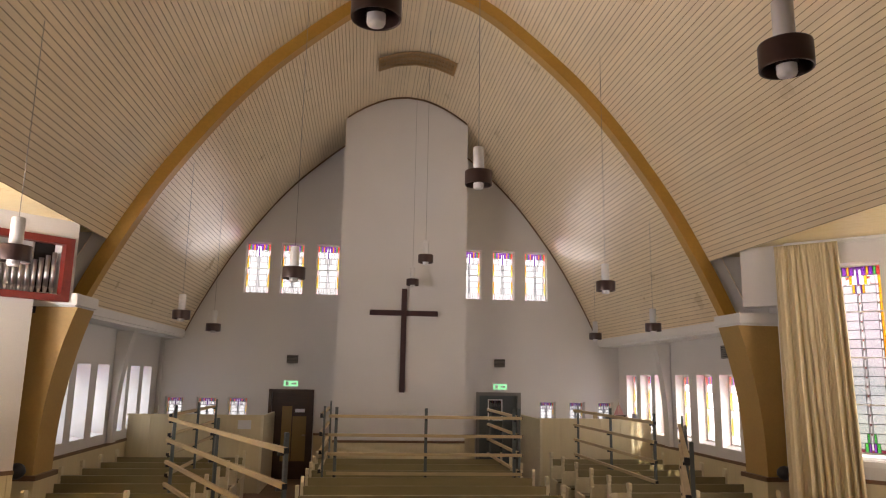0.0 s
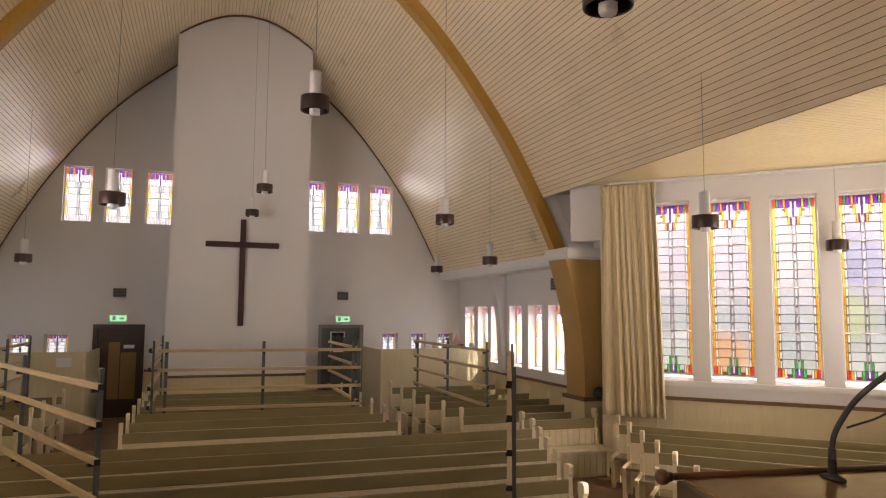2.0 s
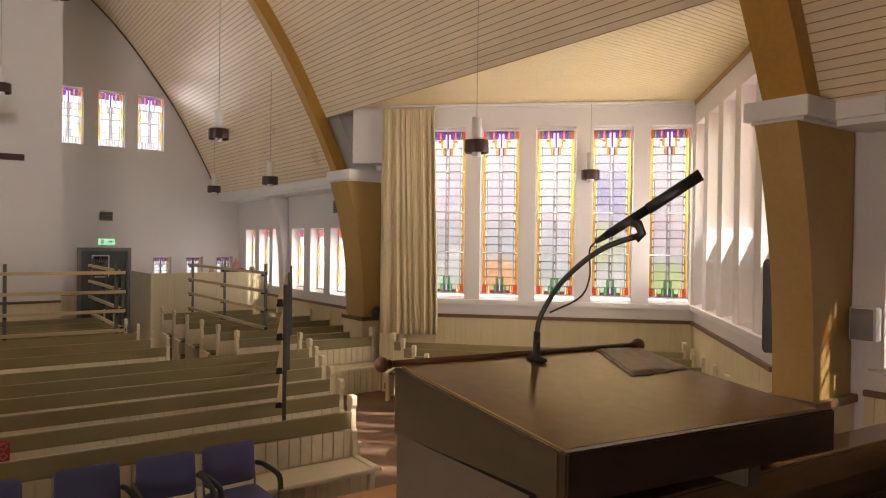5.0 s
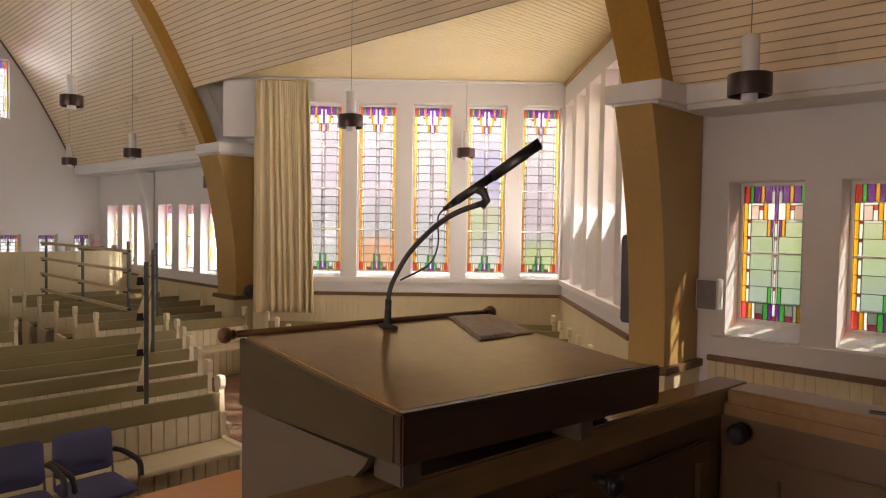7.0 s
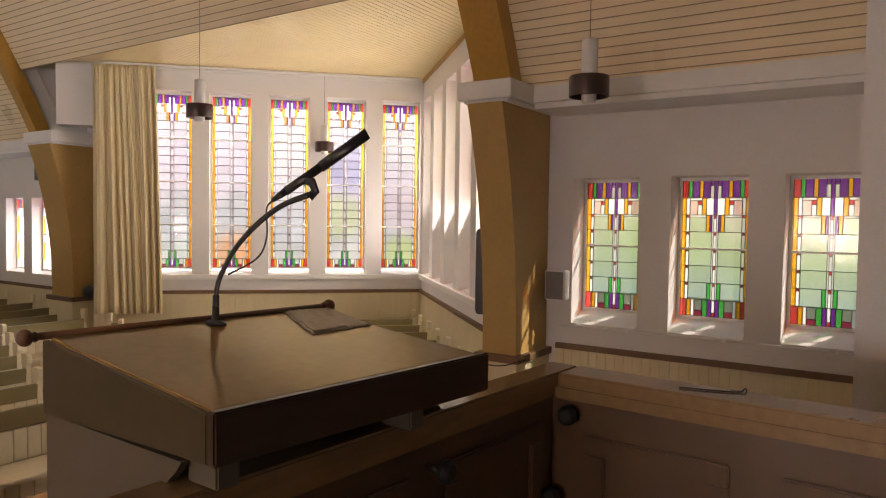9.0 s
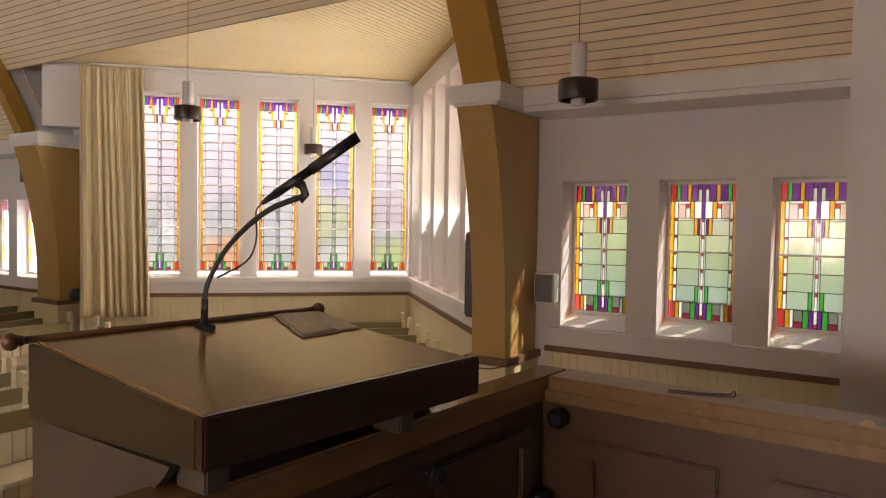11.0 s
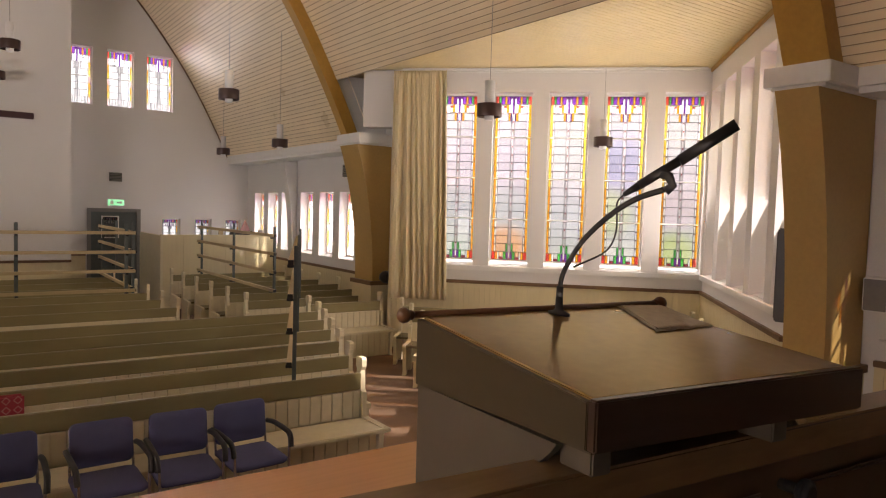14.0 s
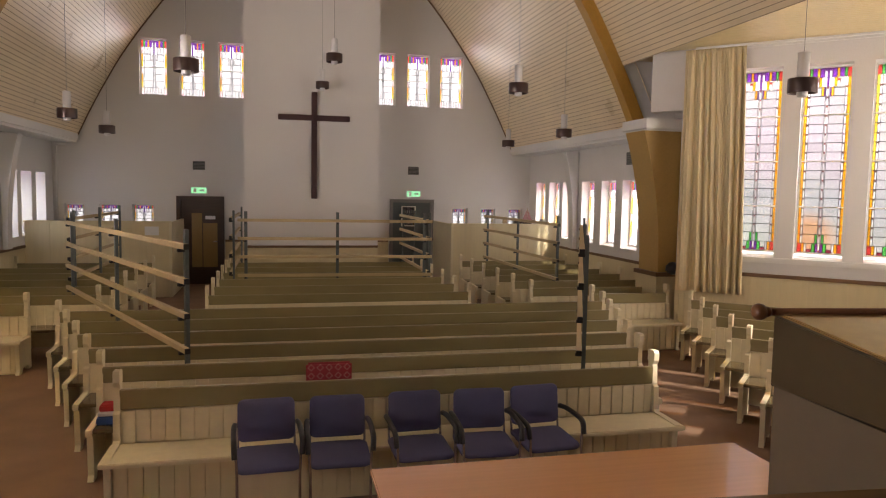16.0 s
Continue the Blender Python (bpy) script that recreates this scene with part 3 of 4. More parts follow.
vault_part("ceiling_nave_middle", 3.3, 11.86, 5.19)
vault_part("ceiling_nave_near", -4, 3.3, 9)
# moulding where the vault meets the far wall and the tower
for y, lim, w in ((BACK - 0.03, 6, 0.05), (17.36, 1.6, 0.04)):
    for s in (1, -1):
        pts = [(s * p.x, p.z) for p in arc([Vector((x, 0, z)) for x, z in PROFILE], 6) if p.x < lim]
        bm = bmesh.new()
        for (xa, za), (xb, zb) in zip(pts, pts[1:]):
            prism(bm, [(xa, za - 0.005), (xb, zb - 0.005), (xb, zb - w), (xa, za - w)], y - 0.02, y + 0.02)
        structure(part("trim", bm, M_TRIM), "thin brown moulding along the vault", "trim")

# chimney breast with the cross
bm = bmesh.new()
tops = [(p.x, p.z - 0.004) for p in arc([Vector((x, 0, z)) for x, z in PROFILE], 6) if p.x < 1.58]
edge_z = vault_z(1.58)
outline = [(1.58, 0), (1.58, edge_z)] + tops[::-1] + [(-x, z) for x, z in tops[1:]] + [(-1.58, edge_z), (-1.58, 0)]
prism(bm, outline, 17.4, BACK - 0.01)
structure(part("wall_tower", bm, M_PLASTER), "white plastered tower wall that carries the cross", "wall")

# unseen filler between transept wall and aisle wall, added to stop light leaking in
for s in (1, -1):
    bm = bmesh.new()
    prism(bm, [(s * 5.85, 10.9), (s * 6.40, 10.38), (s * 6.74, 11.0), (s * 5.85, 11.0)], 0, 5.3, Matrix(((1, 0, 0, 0), (0, 0, 1, 0), (0, 1, 0, 0), (0, 0, 0, 1))))
    box(bm, min(s * 6.25, s * 6.7), max(s * 6.25, s * 6.7), 11.02, 12.1, 4.11, 5.3)
    structure(part("wall_corner", bm, M_PLASTER), "unseen filler block that keeps stray light from the pillar", "wall")

# ribs, pillars and caps
for s in (1, -1):
    for y0, y1, nm in ((11.05, 11.7, "far"), (3.17, 3.54, "near")):
        bm = bmesh.new()
        inner = arc([Vector((x, 0, z)) for x, z in PROFILE], 5)
        pts = []
        for i, p in enumerate(inner):
            t = (inner[min(i + 1, len(inner) - 1)] - inner[max(i - 1, 0)]).normalized()
            nrm = Vector((t.z, 0, -t.x))
            nrm = nrm if nrm.z < 0 else -nrm
            q = p + nrm * 0.21
            pts.append((p, q if q.x > 0 else Vector((0, 0, q.z))))
        for (p, q), (p2, q2) in zip(pts, pts[1:]):
            prism(bm, [(s * p.x, p.z + 0.02), (s * p2.x, p2.z + 0.02), (s * q2.x, q2.z), (s * q.x, q.z)], y0 + (0.79 if nm == "far" else 0.02), y1 + (0.37 if nm == "far" else 0.05))
        bmesh.ops.remove_doubles(bm, verts=bm.verts, dist=0.0005)
        structure(part("arch_rib", bm, M_RIB), "ochre painted laminated arch rib", "rib")
        bm = bmesh.new()
        zs = [1.2 + 2.4 * i / 14 for i in range(15)]
        xin = [5.54 - 0.36 * ((z - 1.2) / 2.4) ** 2.2 for z in zs]
        out = [(s * x, z) for x, z in zip(xin, zs)] + [(s * 6.22, 3.6), (s * 6.22, 1.2)]
        prism(bm, out, y0, y1)
        structure(part("pillar", bm, M_PILLAR), "tan painted curved pillar below the arch", "pillar")
        bm = bmesh.new()
        box(bm, min(s * 5.5, s * 6.24), max(s * 5.5, s * 6.24), y0 - 0.03, y1 + 0.03, 0, 1.13)
        structure(part("pillar_base", bm, M_CREAM), "cream boarded pillar base", "pillar")
        bm = bmesh.new()
        box(bm, min(s * 5.47, s * 6.24), max(s * 5.47, s * 6.24), y0 - 0.06, y1 + 0.06, 1.13, 1.2)
        structure(part("trim", bm, M_TRIM), "brown rail on the pillar base", "trim")
        bm = bmesh.new()
        box(bm, min(s * 5.16, s * 6.2), max(s * 5.16, s * 6.2), y0 - 0.1, y1 + 0.1, 3.63, 3.8)
        box(bm, min(s * 5.2, s * 6.2), max(s * 5.2, s * 6.2), y0 - 0.05, y1 + 0.05, 3.6, 3.63)
        structure(part("capital", bm, M_LEDGE, bevel=0.006), "white block capital under the arch", "capital")
        if nm == "far":    # white plaster between rib and transept wall
            bm = bmesh.new()
            prism(bm, [(s * 5.42, 3.8), (s * 6.24, 3.8), (s * 6.24, 5.3), (s * 5.1, 5.3), (s * 5.1, 4.6)], y0 + 0.83, y1 + 0.3)
            structure(part("wall_infill", bm, M_PLASTER), "white plaster beside the arch", "wall")
    for y0, y1 in ((11.72, BACK), (0.225, 3.08)):
        bm = bmesh.new()
        box(bm, min(s * LEDGE, s * 6.24), max(s * LEDGE, s * 6.24), y0, y1, 3.64, 3.80)
        box(bm, min(s * (LEDGE + 0.04), s * 6.24), max(s * (LEDGE + 0.04), s * 6.24), y0, y1, 3.585, 3.64)
        structure(part("ledge", bm, M_LEDGE, bevel=0.004), "white moulded ledge under the vault", "ledge")
    # flared pilaster between the aisle windows
    bm = bmesh.new()
    out = [(s * 6.22, 1.2), (s * 6.12, 1.2)] + [(s * (6.12 - 0.25 * k ** 2.5), 1.2 + 2.34 * k) for k in [i / 10 for i in range(1, 11)]] + [(s * 6.22, 3.54)]
    prism(bm, out, 15.98, 16.24)
    structure(part("pilaster", bm, M_PLASTER), "white flared pilaster between the aisle windows", "pilaster")

# wainscot: boards with a dark rail, along walls
def wainscot(length, m, top, label="cream boarded wainscot with a brown rail", near=False):
    bm = bmesh.new()
    u = 0.0
    while u < length - 0.01 and not near:
        box(bm, u + 0.003, min(u + 0.087, length), -0.026, -0.004, 0.1, top, m)
        u += 0.09
    box(bm, 0, length, -0.012, -0.003, 0.0, top, m)
    back = structure(part("wainscot", bm, M_CREAM), label, "wainscot")
    while u < length - 0.04 and near:
        e = min(u + 0.087, length)
        ob = new("board", unit_box(M_CREAM))
        ob.parent = back
        ob.matrix_basis = Matrix.Translation(m @ Vector(((u + e) / 2, -0.019, 0.1 + (top - 0.1) / 2))) @ m.to_quaternion().to_matrix().to_4x4() @ Matrix.Diagonal((e - u - 0.005, 0.014, top - 0.1, 1))
        u += 0.09
    bm = bmesh.new()
    box(bm, 0, length, -0.055, -0.003, top, top + 0.055, m)
    box(bm, 0, length, -0.035, -0.003, 0.0, 0.1, m)
    structure(part("trim", bm, M_TRIM, bevel=0.004), "brown wainscot rail and skirting", "trim")


for s in (1, -1):
    for y0, y1, top in ((11.72, BACK - 0.03, 1.14), (0.2, 3.05, 1.2)):
        m = pose(HALF, y1, 0, 0, 0, -90) if s > 0 else pose(-HALF, y0, 0, 0, 0, 90)
        wainscot(y1 - y0, m, top, near=s > 0 and y0 < 1)
    for k, m in enumerate(bay[s]):
        wainscot(WALL_L if k == 0 else 4.3, m, 1.27, near=s > 0)
        bm = bmesh.new()
        box(bm, 0.0, 4.6 if k == 0 else 4.3, -0.06, -0.003, 1.5, 1.58, m)
        structure(part("window_sill_ledge", bm, M_LEDGE, bevel=0.005), "long white sill under the tall windows", "sill")
    wainscot(0.55, pose(-2.16, BACK, 0) if s < 0 else pose(1.6, BACK, 0), 1.12)
    wainscot(2.8, pose(-HALF, BACK, 0) if s < 0 else pose(3.44, BACK, 0), 1.12)
wainscot(3.16, pose(-1.58, 17.4, 0), 1.12)

# doors of the far wall
for k, (x0, x1) in enumerate(((-3.36, -2.18), (2.18, 3.42))):
    d = thing(f"door_{k + 1}", pose(0, BACK + 0.06, 0), ("dark brown closed door with a tan panel and a lit notice" if k == 0 else "dark doorway with a small stained-glass light"), "door", kind="structure")
    bm = bmesh.new()
    for dims in ((x0, x0 + 0.09, -0.1, 0.1, 0, 2.3), (x1 - 0.09, x1, -0.1, 0.1, 0, 2.3), (x0 + 0.09, x1 - 0.09, -0.1, 0.1, 2.21, 2.3)):
        box(bm, *dims)
    part("door_frame", bm, M_WALNUT if k == 0 else M_GRILLE, d)
    leaf = boxpart("door_leaf", (x0 + 0.09, x1 - 0.09, 0.02, 0.07, 0, 2.21), M_WALNUT if k == 0 else M_STEEL, d)
    if k == 0:
        boxpart("door_panel", (x0 + 0.36, x0 + 0.62, 0.0, 0.016, 0.45, 1.86), M_DESK, leaf, "tan wooden panel")
        boxpart("door_panel", (x0 + 0.64, x1 - 0.18, 0.0, 0.016, 0.45, 1.6), M_DESK, leaf, "tan wooden panel")
        boxpart("notice", (x0 + 0.7, x0 + 0.95, -0.006, 0.0, 1.7, 1.79), M_WHITE, leaf, "small pale notice")
        bm = bmesh.new()
        tube(bm, [(x1 - 0.17, 0.015, 1.12), (x1 - 0.17, -0.04, 1.12), (x1 - 0.28, -0.045, 1.12)], 0.011)
        part("door_handle", bm, M_CHROME, leaf)
leaded_window("window_door", pose(2.72, BACK + 0.055, 1.55), 0.4, 0.56, 6, "small stained-glass light in the doorway", False, (), "yellow", 0.004, True)

# chancel walls that close the place behind the camera
for s in (1, -1):
    bm = bmesh.new()
    box(bm, min(s * 3.0, s * 6.6), max(s * 3.0, s * 6.6), -0.3, 0.225, 0, 10.2)
    structure(part(f"wall_chancel_{'right' if s > 0 else 'left'}", bm, M_PLASTER), "plain white chancel wall", "wall")
    bm = bmesh.new()
    box(bm, min(s * 3.0, s * 3.3), max(s * 3.0, s * 3.3), -4, -0.3, 0, 10.2)
    structure(part(f"wall_chancel_side_{'right' if s > 0 else 'left'}", bm, M_PLASTER), "plain white chancel side wall", "wall")
bm = bmesh.new()
box(bm, -3.4, 3.4, -4.3, -4, 0, 10.2)
structure(part("wall_behind", bm, M_PLASTER), "plain white chancel end wall", "wall")

# added fill lamps outside the openings, in place of light from the sky and the sunny ground
m = bay[1][1]
daylight_fill(m @ Vector((2.3, 0.3, 3.0)), m @ Vector((2.3, -3, 4.4)), 4.3, 2.7, 78, (1.0, 0.95, 0.88), 140)
m = bay[1][0]
# fill hung above the transept windows, out of view, aimed at the aisle floor
daylight_fill(m @ Vector((2.2, 1.6, 6.05)), (3.2, 5.0, 0.3), 4.4, 2.2, 560, (1.0, 0.96, 0.93))
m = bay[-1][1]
# fill behind unseen left windows, tilted up to brighten the vault
daylight_fill(m @ Vector((2.3, 0.3, 3.0)), m @ Vector((2.3, -3, 6.5)), 4.3, 2.7, 270, (1.0, 0.97, 0.95), 120)
daylight_fill((-HALF - 0.6, 16, 2.15), (0, 16, 3.4), 6.0, 1.4, 80, (0.8, 0.9, 1.0))
daylight_fill((HALF + 0.6, 16, 2.15), (0, 16, 3.4), 6.0, 1.4, 120, (0.9, 0.96, 1.0))
# fill behind unseen left windows, brightens the pulpit and right wall
daylight_fill((-HALF - 0.6, 1.6, 2.2), (0, 1.8, 3.2), 2.8, 1.4, 230, (1.0, 0.97, 0.95))
# fill behind the gable windows, aimed down at the pews
for x in (-2.93, 2.93):
    daylight_fill((x, BACK + 0.5, 5.5), (x, 8, 1.0), 2.7, 1.5, 27, (0.97, 0.97, 1.0))

# ---- pews ----
def pew_end(bm, x, y, wide=0.05, tall=1.04):
    """An end board: a tall shaped post at the back and a low seat board in front."""
    out = [(-0.44, 0.46), (-0.44, 0.41), (-0.40, 0.39), (-0.38, 0.05), (-0.41, 0.0), (-0.30, 0.0), (-0.26, 0.06), (-0.06, 0.06), (-0.03, 0.0), (0.07, 0.0),
           (0.07, tall - 0.12), (0.085, tall - 0.1), (0.085, tall - 0.01), (0.06, tall), (-0.02, tall), (-0.035, tall - 0.02), (-0.035, tall - 0.09), (-0.01, tall - 0.13),
           (-0.02, 0.72), (-0.05, 0.70), (-0.06, 0.49), (-0.08, 0.47)]
    prism(bm, [(a, b) for a, b in out], x - wide / 2, x + wide / 2, Matrix.Translation((0, y, 0)) @ Matrix(((0, 1, 0, 0), (1, 0, 0, 0), (0, 0, 1, 0), (0, 0, 0, 1))))


def pew(length, label, slats=False, group="pews"):
    """A pew along local x from 0, backrest at y 0, seat towards -y."""
    p = thing("pew", None, label, "pew", group)
    bm = bmesh.new()
    box(bm, 0.02, length - 0.02, -0.02, 0.02, 0.725 if slats else 0.748, 0.89)
    part("top_rail", bm, M_OLIVE, p, "dark olive varnished rail", 0.006)
    if slats:
        u = 0.03
        while u < length - 0.05:
            e = min(u + 0.112, length - 0.03)
            boxpart("slat", (u, e - 0.006, -0.028, 0.004, 0.46, 0.72), M_PEWEND, p, bevel=0.004)
            boxpart("slat", (u, e - 0.006, -0.36, -0.335, 0.03, 0.41), M_CREAM, p, bevel=0.004)
            u += 0.112
        boxpart("backing", (0.03, length - 0.03, 0.005, 0.015, 0.03, 0.72), M_CREAM, p, bevel=0)
        boxpart("kick_board", (0.03, length - 0.03, -0.333, -0.325, 0.0, 0.41), M_CREAM, p, bevel=0)
        boxpart("seat", (-0.05, length + 0.06, -0.47, -0.03, 0.415, 0.455), M_PEWEND, p, "cream painted seat board", 0.008)
    else:
        bm = bmesh.new()
        u = 0.03
        while u < length - 0.05:
            box(bm, u, min(u + 0.106, length - 0.03), -0.016, 0.012, 0.44, 0.745)
            u += 0.112
        box(bm, 0.03, length - 0.03, -0.004, 0.004, 0.12, 0.72)
        part("back_panel", bm, M_PEWEND, p)
        boxpart("seat", (0.02, length - 0.02, -0.42, -0.02, 0.42, 0.455), M_SEAT, p, "dark polished seat board", 0.008)
    for x in (0, length):
        bm = bmesh.new()
        pew_end(bm, x, 0)
        part("pew_end", bm, M_PEWEND, p, "ivory painted end board")
    return p


for i in range(6):
    x0, x1 = -2.05 - 0.3 * i, 2.68 + 0.27 * i
    pew(x1 - x0, "front pew with ivory slats and olive rail" if i == 0 else "long pew with ivory ends and olive back rail", i == 0, "middle pews").matrix_basis = pose(x0, 6.17 + 0.77 * i, 0)
for i in range(6):
    pew(4.1, "rear pew with ivory ends and olive back rail", False, "rear pews").matrix_basis = pose(-1.85, 11.25 + 0.98 * i, 0)
for i in range(6):
    pew(2.65, "aisle pew with polished seat catching daylight", False, "aisle pews").matrix_basis = pose(3.42, 11.5 + 0.95 * i, 0)
    pew(2.65, "aisle pew with polished seat catching daylight", False, "aisle pews").matrix_basis = pose(-6.07, 11.5 + 0.95 * i, 0)
# transept pews, parallel to the window wall, facing the pulpit
for s in (1, -1):
    for i in range(6):
        off = 10.95 - 0.68 * i
        ex, ey = 5.5 - 0.26 * i, 0
        ey = off / S2 - ex
        length = (2.05 - (ex - ey)) * S2
        m = pose(ex, ey, 0, 0, 0, -45) if s > 0 else pose(-ex, ey, 0, 0, 0, 45) @ pose(-length, 0, 0)
        pew(length, "transept pew with open ivory ends", False, "transept pews").matrix_basis = m
# cross benches with slatted backs beside the pillars
for s in (1, -1):
    pew(1.35, "short slatted bench against the pillar", True, "short benches").matrix_basis = pose(4.2 if s > 0 else -5.5, 10.75, 0)

# boarded partitions at the back of the aisles
for s in (1, -1):
    p = thing("partition", None, "cream boarded partition behind the aisle pews", "partition")
    x0, x1 = (3.42, 6.2) if s > 0 else (-6.2, -3.2)
    bm = bmesh.new()
    u = x0
    while u < x1 - 0.05:
        box(bm, u, min(u + 0.496, x1), 17.2, 17.25, 0, 1.7)
        u += 0.5
    part("boards", bm, M_CREAM, p)
    boxpart("top_rail", (x0 - 0.02, x1 + 0.02, 17.18, 17.27, 1.7, 1.74), M_CREAM, p)
    xe = x0 if s > 0 else x1
    boxpart("end_post", (xe - 0.03, xe + 0.03, 17.17, 19.3, 0, 1.72), M_PEWEND, p)
tagged(boxpart("notice_sheet", (-3.75, -3.45, 17.19, 17.197, 1.42, 1.62), M_WHITE, bevel=0), "white paper notice pinned to the partition", "notice")
# small things on the partition top
for x, w, h, mat, lab in ((4.75, 0.10, 0.16, M_LATH, "small wooden box"), (5.05, 0.22, 0.09, M_WALNUT, "small dark tray"), (5.75, 0.14, 0.12, M_GRILLE, "small grey case")):
    tagged(boxpart("box", (x, x + w, 17.2, 17.26, 1.745, 1.745 + h), mat, bevel=0.006), lab + " on the partition ledge", "box")
ship = thing("model_ship", pose(5.4, 17.225, 1.74), "small wooden model ship with a pale sail", "model")
bm = bmesh.new()
prism(bm, [(-0.16, 0.09), (-0.11, 0.0), (0.11, 0.0), (0.19, 0.1)], -0.03, 0.03)
part("hull", bm, M_WALNUT, ship)
bm = bmesh.new()
cyl(bm, (0, 0, 0.05), (0, 0, 0.4), 0.006, seg=8)
part("mast", bm, M_LATH, ship)
bm = bmesh.new()
prism(bm, [(-0.01, 0.36), (-0.13, 0.1), (-0.01, 0.1)], -0.004, 0.004)
prism(bm, [(0.01, 0.36), (0.13, 0.1), (0.01, 0.1)], -0.004, 0.004)
part("sail", bm, M_CUSHION2, ship)


# ---- racks: steel posts that carry pine laths ----
def rack(p, q, posts):
    p, q = Vector((*p, 0)), Vector((*q, 0))
    d = q - p
    r = thing("rack", Matrix.Translation(p) @ pose(0, 0, 0, 0, 0, math.degrees(math.atan2(d.y, d.x))), "grey steel posts carrying four pale pine laths", "rack", "racks between the pews")
    n = d.length
    for k in range(posts):
        u = 0.12 + (n - 0.24) * k / (posts - 1)
        post = boxpart("post", (u - 0.028, u + 0.028, -0.02, 0.02, 0, 2.1), M_STEEL, r)
        boxpart("foot", (u - 0.035, u + 0.035, -0.28, 0.28, 0, 0.04), M_STEEL, r)
        for z in (0.93, 1.27, 1.605, 1.94):
            boxpart("bracket", (u - 0.022, u + 0.022, -0.085, -0.02, z - 0.06, z - 0.028), M_BLACK, post, bevel=0.003)
    for z in (0.93, 1.27, 1.605, 1.94):
        lath = boxpart("lath", (-0.02, n + 0.02, -0.075, -0.022, z - 0.027, z + 0.027), M_LATH, r)
        boxpart("end_cap", (n + 0.02, n + 0.035, -0.075, -0.022, z - 0.027, z + 0.027), M_BLACK, lath, bevel=0.003)


rack((-1.5, 13.5), (2.05, 13.4), 3)
rack((-3.95, 12.15), (-1.62, 7.33), 3)
rack((4.49, 11.8), (2.16, 6.62), 3)
rack((4.25, 17.0), (4.3, 12.4), 3)
rack((2.12, 16.95), (2.12, 13.7), 3)
rack((-4.2, 17.0), (-4.2, 13.2), 3)
rack((-1.62, 16.95), (-1.62, 13.8), 2)


# ---- pendant lamps ----
def pendant(x, y, z):
    p = thing("pendant_lamp", pose(x, y, z), "pendant lamp with white tube and brown metal ring", "lamp", "pendant lamps")
    top = (BAY_Z if abs(x) > 5.1 else vault_z(x)) - z
    bm = bmesh.new()
    cyl(bm, (0, 0, 0.36), (0, 0, top), 0.0032, seg=6)
    part("cord", bm, M_GRILLE, p)
    bm = bmesh.new()
    lathe(bm, [(0.001, 0.36), (0.05, 0.36), (0.062, 0.352), (0.062, 0.075), (0.058, 0.07), (0.001, 0.07)])
    part("upper_tube", bm, M_LAMPTUBE, p)
    bm = bmesh.new()
    lathe(bm, [(0.142, 0.078), (0.15, 0.078), (0.152, 0.07), (0.152, -0.07), (0.15, -0.078), (0.142, -0.078), (0.140, -0.07), (0.140, 0.07), (0.142, 0.078)], 36)
    part("ring", bm, M_LAMPRING, p)
    bm = bmesh.new()
    lathe(bm, [(0.001, 0.062), (0.138, 0.062), (0.138, 0.055), (0.075, 0.03), (0.066, -0.06)])
    part("reflector", bm, M_CHROME, p)
    bm = bmesh.new()
    lathe(bm, [(0.055, 0.03), (0.057, -0.10), (0.05, -0.118), (0.001, -0.12)])
    part("lower_tube", bm, M_LAMPTUBE, p)


for q in ((0.22, 13.7, 4.97), (0.19, 16.85, 4.92), (0.25, 7.5, 4.84), (-0.95, 4.0, 4.84), (1.45, 3.7, 4.55), (2.85, 10.8, 4.14), (-1.9, 9.5, 4.0), (4.6, 13.1, 3.69), (4.7, 16.8, 3.73),
          (-4.15, 12.9, 3.68), (-4.1, 15.4, 3.63), (-4.33, 7.2, 3.77), (4.75, 6.9, 3.72), (8.0, 8.0, 3.67), (4.65, 2.12, 3.54)):
    pendant(*q)

# ---- cross, signs, vents ----
cross = thing("cross", pose(0.03, 17.4, 0), "large dark wooden cross on the tower wall", "cross")
boxpart("upright", (-0.065, 0.065, -0.1, -0.02, 2.3, 4.82), M_CROSS, cross, bevel=0.008)
boxpart("crossbar", (-0.84, 0.84, -0.106, -0.014, 4.15, 4.28), M_CROSS, cross, bevel=0.008)
bm = bmesh.new()
box(bm, -0.03, 0.03, -0.02, 0.0, 2.6, 2.7), box(bm, -0.03, 0.03, -0.02, 0.0, 4.4, 4.5)
part("wall_mount", bm, M_BLACK, cross)
for x in (-2.8, 2.83):
    e = thing("exit_sign", pose(x, BACK, 2.45), "green and white emergency exit sign above the door", "sign", "exit signs")
    boxpart("housing", (-0.2, 0.2, -0.07, 0, -0.085, 0.085), M_WHITE, e)
    boxpart("sign_face", (-0.19, 0.19, -0.076, -0.07, -0.075, 0.075), M_GREEN, e, "green sign face", 0)
    boxpart("symbol", (-0.13, -0.06, -0.08, -0.076, -0.05, 0.05), M_WHITE, e, "white door shape", 0)
    bm = bmesh.new()
    prism(bm, [(0.02, 0.015), (0.09, 0.015), (0.09, 0.045), (0.15, 0), (0.09, -0.045), (0.09, -0.015), (0.02, -0.015)], -0.08, -0.076)
    part("symbol", bm, M_WHITE, e, "white arrow")


